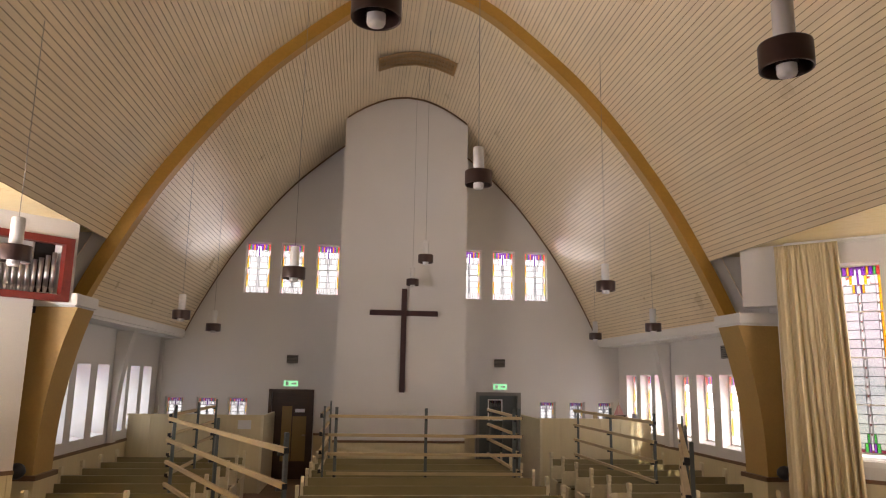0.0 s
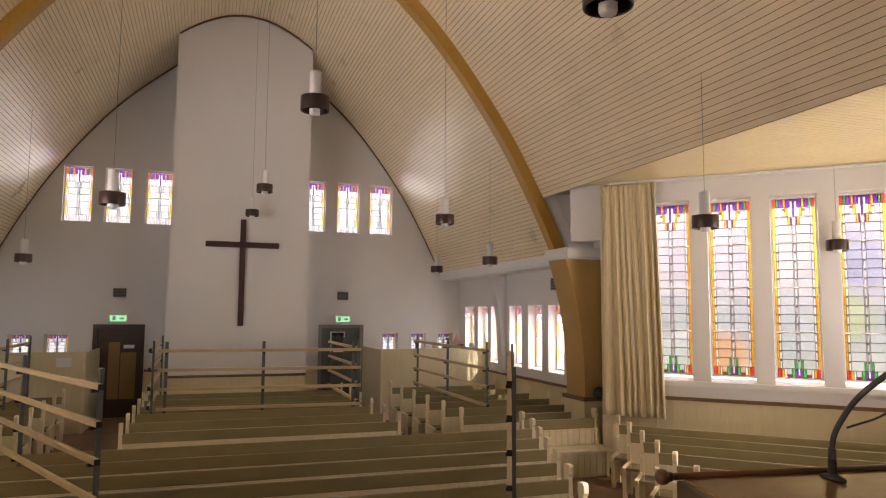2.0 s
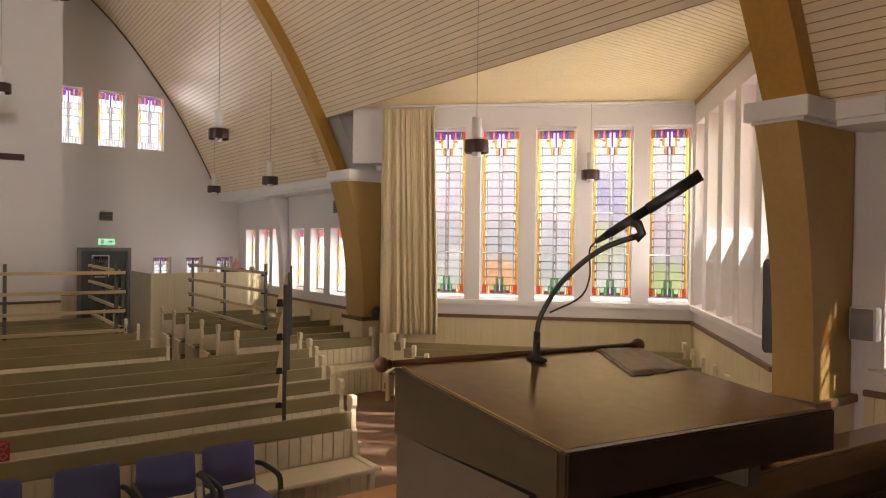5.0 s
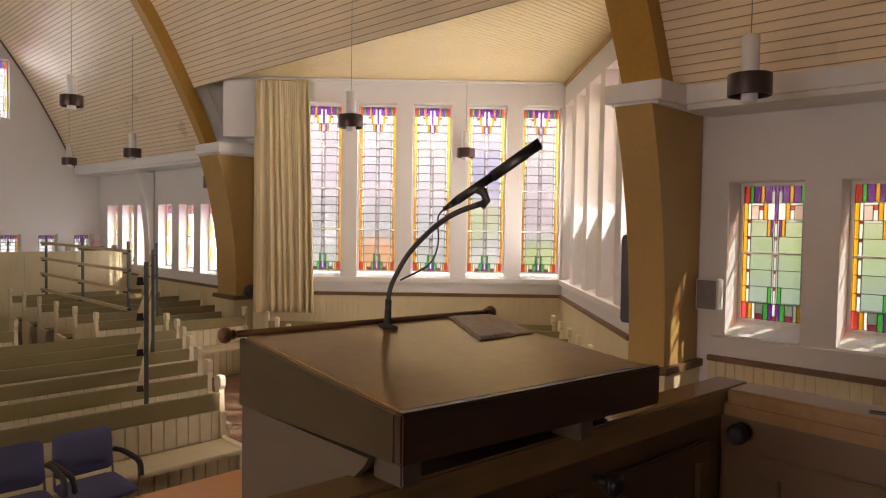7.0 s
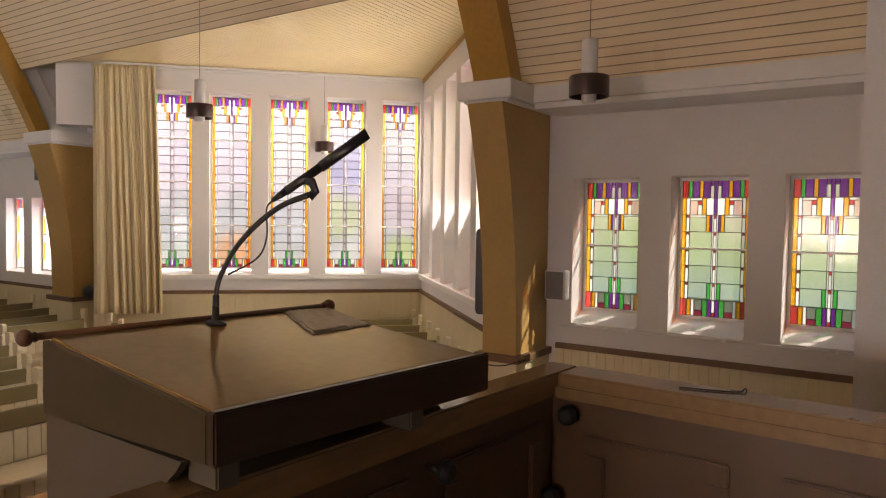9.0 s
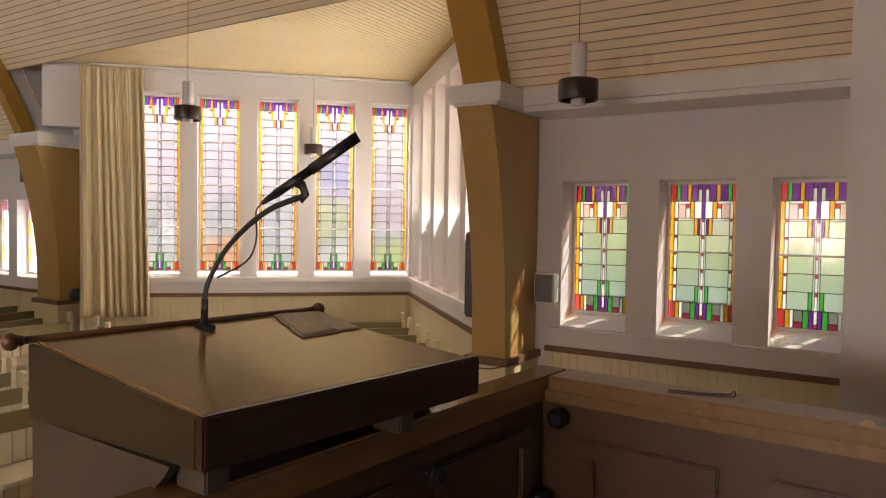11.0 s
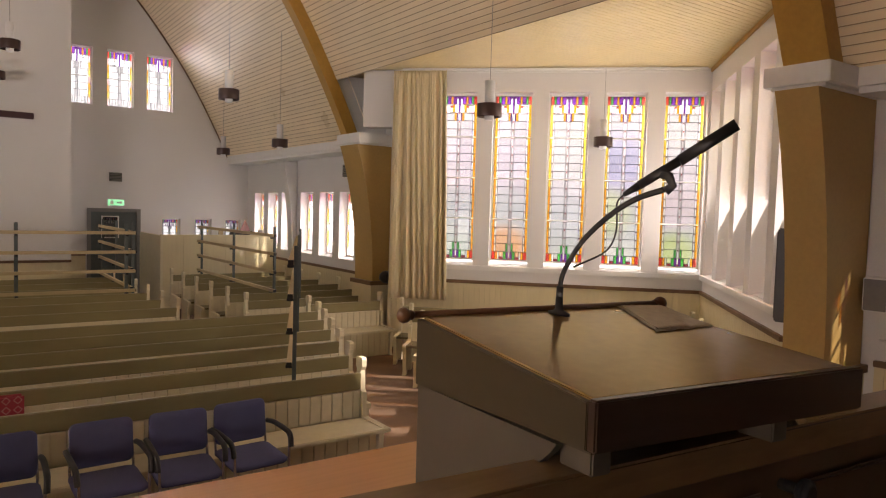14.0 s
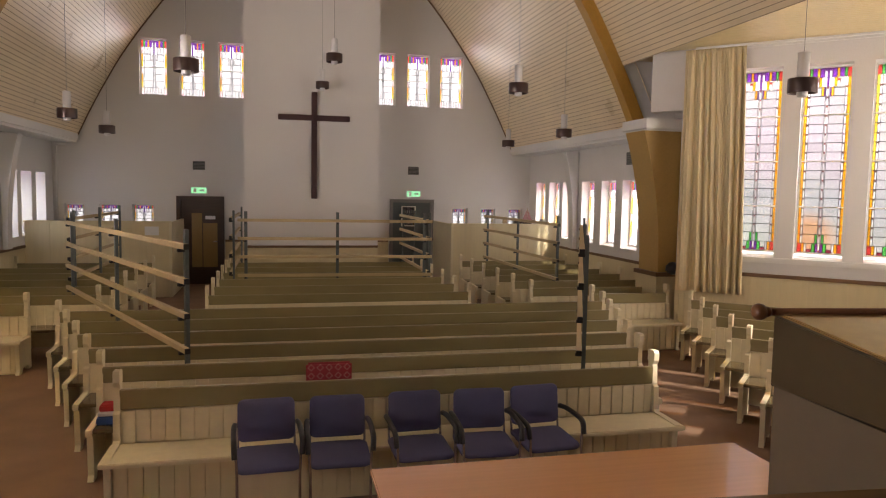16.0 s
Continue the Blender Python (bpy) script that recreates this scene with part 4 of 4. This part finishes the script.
def vent(m, w, h, bars):
    v = thing("wall_vent", m, "small grey louvred air vent in the wall", "vent", "wall vents")
    boxpart("backing", (-w / 2, w / 2, -0.008, 0, -h / 2, h / 2), M_DARK, v, bevel=0)
    for i in range(bars):
        z = -h / 2 + h * (i + 0.5) / bars
        boxpart("slat", (-w / 2, w / 2, -0.02, -0.008, z - h / bars * 0.3, z + h / bars * 0.3), M_GRILLE, v, bevel=0)


for x in (-2.8, 2.83):
    vent(pose(x, BACK, 3.09), 0.3, 0.22, 6)
for s in (1, -1):
    vent(pose(s * HALF, 13.5, 3.27, 0, 0, -90 * s), 0.26, 0.26, 7)
g = thing("ceiling_grille", pose(0.05, 15.0, 9.78), "curved wooden air grille in the vault's crown", "grille")
bm = bmesh.new()
for i in range(23):
    x, half = -0.85 + 1.7 * i / 22, 0.028 if i in (0, 22) else 0.013
    z = vault_z(x) - 9.78 - 0.03
    box(bm, x - half, x + half, -0.32, 0.32, z - 0.03, z)
for k in range(4):
    y, half = -0.3 + 0.2 * k, 0.035 if k in (0, 3) else 0.016
    for i in range(22):
        xa, xb = -0.85 + 1.7 * i / 22, -0.85 + 1.7 * (i + 1) / 22
        za, zb = vault_z(xa) - 9.815, vault_z(xb) - 9.815
        prism(bm, [(xa, za), (xb, zb), (xb, zb - 0.018), (xa, za - 0.018)], y - half, y + half)
part("lattice", bm, M_WOODGRILLE, g)
bm = bmesh.new()
for i in range(12):
    xa, xb = -0.85 + 1.7 * i / 12, -0.85 + 1.7 * (i + 1) / 12
    za, zb = vault_z(xa) - 9.78, vault_z(xb) - 9.78
    prism(bm, [(xa, za - 0.012), (xb, zb - 0.012), (xb, zb - 0.02), (xa, za - 0.02)], -0.3, 0.3)
bmesh.ops.remove_doubles(bm, verts=bm.verts, dist=0.001)
part("backing", bm, M_GAP, g)

# ---- organ in the transept wall ----
om = bay[-1][0]
org = thing("organ_front", None, "organ front with grey pipes in a dark red frame", "organ")
bm = bmesh.new()
for a, b, z0, z1 in ((3.1, 5.66, 3.66, 3.76), (3.1, 5.66, 4.5, 4.6), (3.1, 3.22, 3.76, 4.5), (5.54, 5.66, 3.76, 4.5)):
    box(bm, a, b, -0.05, 0.1, z0, z1, om)
part("organ_frame", bm, M_RED, org)
bm = bmesh.new()
box(bm, 3.0, 5.7, 0.4, 0.45, 3.5, 4.7, om)
part("organ_back", bm, M_DARK, org)
for i in range(26):
    u = 3.27 + 2.2 * i / 25
    top = 4.46 - 0.25 * abs(math.sin(i * 0.24))
    bm = bmesh.new()
    cyl(bm, om @ Vector((u, 0.14, 3.86)), om @ Vector((u, 0.14, top)), 0.033, seg=12)
    cyl(bm, om @ Vector((u, 0.14, 3.74)), om @ Vector((u, 0.14, 3.86)), 0.012, 0.033, seg=12)
    part("organ_pipe", bm, M_PIPE, org)

# ---- curtain at the end of the window wall ----
cm = bay[1][0]
cur = thing("curtain", None, "cream floor-length curtain drawn to the end of its rail", "curtain")
bm = bmesh.new()
rows, cols = 40, 260
grid = []
for j in range(rows + 1):
    t = j / rows
    z = 0.98 + (BAY_Z - 0.05 - 0.98) * t ** 0.9
    line = []
    for i in range(cols + 1):
        k = i / cols
        low = 1 - t
        u = 4.25 + 0.9 * k + low * (-0.13 + 0.11 * k + 0.035 * math.sin(k * 7 + 1))
        head = min(1.0, (1 - t) / 0.035)                       # pleated heading tape at the top
        broad = 0.020 + 0.022 * low + 0.012 * math.sin(k * 9 + 0.6)
        v = -0.17 - head * broad * math.sin(k * 52 + 2.2 * math.sin(k * 11) + 0.7 * math.sin(t * 2.0 + k * 5))
        v -= (0.010 - 0.003 * head) * math.sin(k * 150 + 1.5 * math.sin(k * 17)) + 0.006 * math.sin(k * 31 + t * 4) * low
        line.append(bm.verts.new(cm @ Vector((u, v, z))))
    grid.append(line)
for a, b in zip(grid, grid[1:]):
    for i in range(cols):
        f = bm.faces.new((a[i], a[i + 1], b[i + 1], b[i]))
        f.smooth = True
cloth = part("cloth", bm, M_CURTAIN, cur)
sol = cloth.modifiers.new("thickness", "SOLIDIFY")
sol.thickness = 0.004
bm = bmesh.new()
box(bm, 0.1, 5.0, -0.19, -0.13, BAY_Z - 0.045, BAY_Z - 0.015, cm)
part("rail", bm, M_LEDGE, cur)

# ---- pulpit: rails and panels turned slightly, origin at the outer corner of the top rail ----
pul = thing("pulpit", pose(1.9, 1.105, 0, 0, 0, -4.5), "dark varnished panelled wooden pulpit with a broad top rail", "pulpit")
boxpart("platform", (-4.1, 0.1, -1.75, 0.06, 0.75, 0.9), M_DARKFLOOR, pul)
boxpart("platform_base", (-4.05, 0.08, -1.7, 0.04, 0, 0.75), M_PULPIT, pul)
boxpart("front_panel", (-2.3, -0.09, -0.07, -0.02, 0.9, 1.95), M_PULPIT, pul)
boxpart("side_panel", (-0.17, -0.085, -1.7, -0.07, 0.9, 1.95), M_PULPIT, pul)
bm = bmesh.new()
box(bm, -2.3, -0.06, -0.11, 0.0, 1.955, 2.0), box(bm, -2.29, -0.075, -0.09, -0.012, 1.91, 1.955)
part("top_rail", bm, M_RAIL, pul, "worn varnished top rail", 0.006)
bm = bmesh.new()
box(bm, -0.215, -0.06, -1.7, -0.112, 1.955, 2.0), box(bm, -0.2, -0.072, -1.69, -0.092, 1.91, 1.955)
part("top_rail", bm, M_RAIL, pul, "worn varnished top rail", 0.006)
for x0, x1 in ((-1.5, -0.93), (-0.78, -0.26)):
    bm = bmesh.new()
    for d in ((x0, x1, -0.088, -0.071, 1.78, 1.84), (x0, x1, -0.088, -0.071, 1.0, 1.07), (x0, x0 + 0.07, -0.088, -0.071, 1.07, 1.78), (x1 - 0.07, x1, -0.088, -0.071, 1.07, 1.78)):
        box(bm, *d)
    part("panel_moulding", bm, M_PULPIT, pul, bevel=0.006)
for y0, y1 in ((-0.66, -0.2), (-1.26, -0.8)):
    bm = bmesh.new()
    for d in ((-0.188, -0.171, y0, y1, 1.74, 1.8), (-0.188, -0.171, y0, y1, 1.0, 1.07), (-0.188, -0.171, y0, y0 + 0.07, 1.07, 1.74), (-0.188, -0.171, y1 - 0.07, y1, 1.07, 1.74)):
        box(bm, *d)
    part("panel_moulding", bm, M_PULPIT, pul, bevel=0.006)
for p, q in (((-0.845, -0.071, 1.845), (-0.845, -0.12, 1.845)), ((-0.171, -0.15, 1.862), (-0.2, -0.15, 1.862)), ((-0.171, -0.10, 1.58), (-0.21, -0.10, 1.58))):
    d = (Vector(q) - Vector(p)).normalized()
    bm = bmesh.new()
    cyl(bm, p, q, 0.014), cyl(bm, q, Vector(q) + d * 0.008, 0.022, 0.033), cyl(bm, Vector(q) + d * 0.008, Vector(q) + d * 0.024, 0.033, 0.032), cyl(bm, Vector(q) + d * 0.024, Vector(q) + d * 0.034, 0.032, 0.018)
    part("knob", bm, M_BLACK, pul, "black round knob")
bm = bmesh.new()
tube(bm, arc([(-0.16, -0.5, 2.003), (-0.13, -0.6, 2.003), (-0.10, -0.66, 2.003), (-0.062, -0.67, 2.002), (-0.055, -0.67, 1.9)], 6), 0.0025, 6)
part("cable", bm, M_BLACK, pul, "thin black cable over the rail")

# ---- lectern on the pulpit ----
TILT_D = 6.2
lec = thing("lectern", pose(0.721, 1.011, 2.155, 0, 0, -7.5), "large sloping lectern with a tan top and dark front board", "lectern")
slope = pose(0, 0, 0, TILT_D)
ACROSS = Matrix(((0, 1, 0, 0), (1, 0, 0, 0), (0, 0, 1, 0), (0, 0, 0, 1)))
bm = bmesh.new()
box(bm, -0.388, 0.370, 0.014, 0.618, -0.022, 0.002, slope)
part("top", bm, M_DESK, lec, "glossy tan sloping board", 0.004)
boxpart("front_board", (-0.404, 0.388, -0.012, 0.012, -0.092, 0.006), M_WALNUT, lec, "dark walnut front board", 0.004)
for sx in (-0.403, 0.371):
    bm = bmesh.new()
    prism(bm, [(0.013, -0.002), (0.618, 0.063), (0.618, -0.105), (0.013, -0.092)], sx, sx + 0.015, ACROSS)
    part("box_side", bm, M_DESKSIDE, lec, bevel=0.002)
for sx in (-0.398, 0.362):
    bm = bmesh.new()
    prism(bm, [(0.612, -0.105), (0.612, -2.15), (0.22, -2.15), (0.22, -0.24), (0.205, -0.21), (0.18, -0.19), (0.11, -0.125), (0.095, -0.105)], sx, sx + 0.018, ACROSS)
    part("side_board", bm, M_PEDESTAL, lec)
boxpart("box_back", (-0.388, 0.371, 0.598, 0.616, -0.1, 0.04), M_DESKSIDE, lec)
boxpart("back_board", (-0.38, 0.362, 0.59, 0.608, -2.15, -0.16), M_PEDESTAL, lec)
boxpart("inner_board", (-0.38, 0.362, 0.30, 0.315, -2.15, -0.16), M_PEDESTAL, lec)
bm = bmesh.new()
cyl(bm, slope @ Vector((-0.425, 0.628, 0.004)), slope @ Vector((0.425, 0.628, 0.004)), 0.009)
part("book_ledge", bm, M_ROLL, lec, "round walnut edge roll")
for k in (-1, 1):
    bm = bmesh.new()
    lathe(bm, [(0.001, 0.0), (0.011, 0.001), (0.013, 0.008), (0.010, 0.013), (0.018, 0.018), (0.0205, 0.027), (0.018, 0.036), (0.010, 0.042), (0.001, 0.043)], 20)
    bm.transform(slope @ Matrix.Translation((k * 0.41, 0.628, 0.004)) @ pose(0, 0, 0, 0, 90 * k, 0))
    part("end_knob", bm, M_ROLL, lec, "turned brown wooden knob")
boxpart("bottom_board", (-0.388, 0.371, 0.014, 0.26, -0.104, -0.094), M_DESKSIDE, lec)
for x in (-0.37, 0.14):
    boxpart("support", (x, x + 0.05, 0.03, 0.12, -0.154, -0.104), M_PEDESTAL, lec, "worn olive support block")
# the box leans a little to one side towards its back edge
skew = Matrix(((1, -0.09, 0, 0), (0, 1, 0, 0), (0, 0, 1, 0), (0, 0, 0, 1)))
for ob in lec.children:
    ob.data.transform(skew)

# brown leaf mat on the lectern
lm = lec.matrix_basis @ slope
mat = thing("book_mat", lm @ pose(0.015, 0.005, 0.0035), "folded worn brown leather book mat", "mat")
for k, quad in enumerate((((0.085, 0.35), (0.31, 0.365), (0.345, 0.60), (0.18, 0.605)), ((0.10, 0.362), (0.225, 0.372), (0.285, 0.597), (0.188, 0.60)))):
    bm = bmesh.new()
    nx, ny = 18, 10
    top = []
    for j in range(ny + 1):
        f, row = j / ny, []
        for i in range(nx + 1):
            e = i / nx
            x = (quad[0][0] * (1 - e) + quad[1][0] * e) * (1 - f) + (quad[3][0] * (1 - e) + quad[2][0] * e) * f
            y = (quad[0][1] * (1 - e) + quad[1][1] * e) * (1 - f) + (quad[3][1] * (1 - e) + quad[2][1] * e) * f
            wave = 0.0016 * math.sin(e * 21 + k) * math.sin(f * 4 + e * 3) + 0.0012 * math.sin(f * 13 + e * 5)
            row.append(bm.verts.new((x + 0.003 * math.sin(f * 17 + k), y + 0.003 * math.sin(e * 19), 0.0015 + 0.003 * k + 0.6 * max(0.0, wave))))
        top.append(row)
    for a, b in zip(top, top[1:]):
        for i in range(nx):
            bm.faces.new((a[i], a[i + 1], b[i + 1], b[i])).smooth = True
    leaf = part("leaf", bm, M_MAT, mat)
    leaf.modifiers.new("thickness", "SOLIDIFY").thickness = 0.0015

# microphone on a gooseneck
base = lm @ Vector((-0.055, 0.566, 0.002))
mic = thing("microphone", Matrix.Translation(base), "black gooseneck microphone with a thin cable", "microphone")
bm = bmesh.new()
lathe(bm, [(0.001, 0.0), (0.036, 0.0), (0.036, 0.007), (0.02, 0.012), (0.013, 0.016), (0.012, 0.05), (0.001, 0.05)], 24)
part("base", bm, M_BLACK, mic)
bm = bmesh.new()
tube(bm, arc([(0, 0, 0.03), (0.001, -0.004, 0.10), (0.008, -0.028, 0.155), (0.019, -0.072, 0.218), (0.038, -0.139, 0.28), (0.056, -0.205, 0.322), (0.076, -0.28, 0.348)], 6), 0.0078)
part("gooseneck", bm, M_BLACK, mic)
bm = bmesh.new()
tube(bm, [(0.0, 0.0, 0.03), (0.0, -0.001, 0.08)], 0.0115)
part("sleeve", bm, M_BLACK, mic)
bm = bmesh.new()
tube(bm, [(0.076, -0.28, 0.342), (0.081, -0.296, 0.356), (0.078, -0.287, 0.378), (0.073, -0.268, 0.386)], 0.0125)
part("clip", bm, M_BLACK, mic)
bm = bmesh.new()
cyl(bm, (0.047, -0.173, 0.333), (0.058, -0.213, 0.357), 0.006, 0.011)
cyl(bm, (0.058, -0.213, 0.357), (0.084, -0.31, 0.415), 0.012)
cyl(bm, (0.084, -0.31, 0.415), (0.117, -0.432, 0.491), 0.0145)
part("capsule", bm, M_BLACK, mic)
bm = bmesh.new()
tube(bm, arc([(0.047, -0.173, 0.333), (0.043, -0.157, 0.31), (0.043, -0.158, 0.24), (0.035, -0.13, 0.185), (0.01, -0.04, 0.137)], 6), 0.0028, 6)
part("cable", bm, M_BLACK, mic)

for ob in mic.children:
    ob.data.transform(Matrix.Diagonal((0.45, 1.09, 0.985, 1)))

# ---- table and chairs before the front pew ----
tab = thing("table", pose(1.06, 4.06, 0), "long table with a polished orange-brown wooden top", "table")
boxpart("tabletop", (-1.3, 1.3, -0.46, 0.46, 0.725, 0.76), M_TABLE, tab, bevel=0.008)
for x in (-1.2, 1.2):
    for y in (-0.38, 0.38):
        boxpart("leg", (x - 0.035, x + 0.035, y - 0.035, y + 0.035, 0, 0.725), M_TABLE, tab)
boxpart("apron", (-1.2, 1.2, -0.37, -0.34, 0.64, 0.725), M_TABLE, tab)


def round_slab(bm, w, d, h, r, m, bulge=0.02):
    """A cushion with rounded corners and a slightly domed face; local x across, y deep, z thick."""
    pts = []
    for cx, cy, a0 in ((w / 2 - r, d / 2 - r, 0), (-w / 2 + r, d / 2 - r, 90), (-w / 2 + r, -d / 2 + r, 180), (w / 2 - r, -d / 2 + r, 270)):
        for k in range(6):
            a = radians(a0 + 18 * k)
            pts.append((cx + r * math.cos(a), cy + r * math.sin(a)))
    rings = []
    for f, z in ((0.95, 0), (1.0, h * 0.3), (1.0, h * 0.7), (0.95, h), (0.6, h + bulge * 0.7), (0.2, h + bulge)):
        rings.append([bm.verts.new(m @ Vector((x * f, y * f, z))) for x, y in pts])
    for a, b in zip(rings, rings[1:]):
        for k in range(len(a)):
            f = bm.faces.new((a[k], a[(k + 1) % len(a)], b[(k + 1) % len(a)], b[k]))
            f.smooth = True
    bm.faces.new(rings[0][::-1]), bm.faces.new(rings[-1])


def armchair():
    c = thing("armchair", None, "blue upholstered stacking chair with black arm pads", "chair", "chairs before the front pew")
    bm = bmesh.new()
    round_slab(bm, 0.47, 0.44, 0.045, 0.06, pose(0, 0, 0.43, 3))
    part("seat", bm, M_BLUE, c)
    bm = bmesh.new()
    round_slab(bm, 0.44, 0.33, 0.03, 0.05, pose(0, 0.235, 0.685, 82), 0.018)
    part("backrest", bm, M_BLUE, c)
    for s in (-1, 1):
        bm = bmesh.new()
        tube(bm, arc([(s * 0.225, -0.22, 0.0), (s * 0.225, -0.22, 0.4), (s * 0.235, -0.2, 0.615), (s * 0.245, -0.1, 0.655)], 5), 0.011)
        part("front_leg", bm, M_CHROME, c)
        bm = bmesh.new()
        tube(bm, arc([(s * 0.235, 0.27, 0.0), (s * 0.22, 0.2, 0.42), (s * 0.215, 0.235, 0.65), (s * 0.2, 0.262, 0.8)], 5), 0.011)
        part("rear_leg", bm, M_CHROME, c)
        bm = bmesh.new()
        tube(bm, arc([(s * 0.24, 0.22, 0.655), (s * 0.247, 0.1, 0.668), (s * 0.247, -0.1, 0.662), (s * 0.245, -0.2, 0.64), (s * 0.24, -0.232, 0.55)], 5), 0.021)
        part("arm_pad", bm, M_BLACK, c, "black plastic arm pad")
    bm = bmesh.new()
    tube(bm, [(-0.22, 0.2, 0.425), (0.22, 0.2, 0.425)], 0.009), tube(bm, [(-0.22, -0.17, 0.425), (0.22, -0.17, 0.425)], 0.009)
    part("seat_frame", bm, M_CHROME, c)
    return c


first = armchair()
first.matrix_basis = pose(-0.88, 5.62, 0, 0, 0, 3)
for x, a in ((-0.34, -1), (0.31, 2), (0.845, -2), (1.375, 4)):
    copy_thing(first, pose(x, 5.62 + 0.02 * a / 4, 0, 0, 0, a))

# cushion on the rail of the second pew
cu = thing("cushion", pose(-0.33, 6.92, 0.62), "red patterned knitted cushion leaning on the pew", "cushion")
bm = bmesh.new()
box(bm, -0.215, 0.215, -0.05, 0.0, 0.0, 0.25)
part("cover", bm, M_CUSHION, cu, bevel=0.02)
bm = bmesh.new()
for i in range(5):
    for j in range(3):
        x, z = -0.168 + 0.084 * i, 0.045 + 0.08 * j
        for r, t in ((0.034, 0.008),):
            for a, b in (((-r, 0), (0, r)), ((0, r), (r, 0)), ((r, 0), (0, -r)), ((0, -r), (-r, 0))):
                k = (r - t) / r
                prism(bm, [(x + a[0], z + a[1]), (x + b[0], z + b[1]), (x + b[0] * k, z + b[1] * k), (x + a[0] * k, z + a[1] * k)], -0.054, -0.049)
part("knit_pattern", bm, M_CUSHION2, cu, "pale pink diamond pattern")
# cloth bag on a pew seat
bag = thing("cloth_bag", pose(-2.2, 6.72, 0.457), "small red, white and blue cloth bag on the pew seat", "bag")
for mt, a, b in ((M_BAGBLUE, 0.0, 0.07), (M_WHITE, 0.07, 0.11), (M_BAGRED, 0.11, 0.17)):
    bm = bmesh.new()
    box(bm, -0.13, 0.13, -0.09, 0.09, a, b)
    for v in bm.verts:
        v.co.x *= 1 - 1.6 * v.co.z
        v.co.y *= 1 - 1.6 * v.co.z
    part("cloth_band", bm, mt, bag, bevel=0.012)

# ---- loudspeakers and wall fittings ----
sp = thing("column_speaker", pose(5.97, 3.70, 1.52, 0, 0, 15), "tall black column loudspeaker on the pillar", "loudspeaker")
boxpart("cabinet", (-0.09, 0.09, -0.05, 0.14, 0.0, 0.9), M_BLACK, sp, bevel=0.012)
boxpart("grille", (-0.075, 0.075, 0.14, 0.15, 0.03, 0.87), M_DARK, sp)
boxpart("bracket", (-0.03, 0.03, -0.18, -0.05, 0.4, 0.5), M_BLACK, sp)
sp = thing("wall_speaker", pose(HALF - 0.002, 3.03, 1.7, 0, 0, -90), "small white wall loudspeaker beside the window", "loudspeaker")
boxpart("cabinet", (-0.11, 0.11, -0.14, 0.0, 0.0, 0.31), M_LEDGE, sp, bevel=0.012)
boxpart("grille", (-0.095, 0.095, -0.15, -0.14, 0.015, 0.295), M_GRILLE, sp)
for s in (1, -1):
    k = thing("wall_spotlight", pose(s * 5.62, 10.95, 1.2), "round black lamp head on the pillar rail", "lamp")
    bm = bmesh.new()
    lathe(bm, [(0.001, 0.14), (0.06, 0.135), (0.1, 0.09), (0.115, 0.03), (0.09, -0.03), (0.03, -0.06), (0.001, -0.06)])
    bm.transform(pose(s * 0.03, -0.14, 0.06, 35, 0, 20))
    part("head", bm, M_BLACK, k)
    bm = bmesh.new()
    cyl(bm, (0, -0.02, 0.05), (s * 0.03, -0.13, 0.07), 0.014)
    part("arm", bm, M_BLACK, k)
pipe = thing("heating_pipe", None, "thin white pipe running down the corner", "pipe")
bm = bmesh.new()
tube(bm, [(-6.12, 19.3, 0.0), (-6.12, 19.3, 3.4), (-6.1, 19.28, 3.5), (-5.9, 19.25, 3.53)], 0.02)
part("tube", bm, M_LEDGE, pipe)
# cable along the wall rail
cab = thing("wall_cable", None, "thin dark cable looped below the pillar rail", "cable")
bm = bmesh.new()
tube(bm, arc([(5.46, 3.02, 1.19), (5.45, 3.3, 1.1), (5.45, 3.6, 1.12), (5.46, 3.9, 1.18)], 6), 0.006, 6)
part("cable", bm, M_BLACK, cab)

# slim rail below the near window sills
for s in (1,):
    r = thing("sill_rail", None, "slim white rail with round knobs under the sills", "rail")
    bm = bmesh.new()
    tube(bm, [(s * 6.215, 0.25, 1.445), (s * 6.215, 3.02, 1.445)], 0.009)
    part("rod", bm, M_LEDGE, r)
    for y in (0.5, 1.4, 2.3):
        bm = bmesh.new()
        cyl(bm, (s * 6.238, y, 1.445), (s * 6.19, y, 1.445), 0.016)
        part("knob", bm, M_WHITE, r)
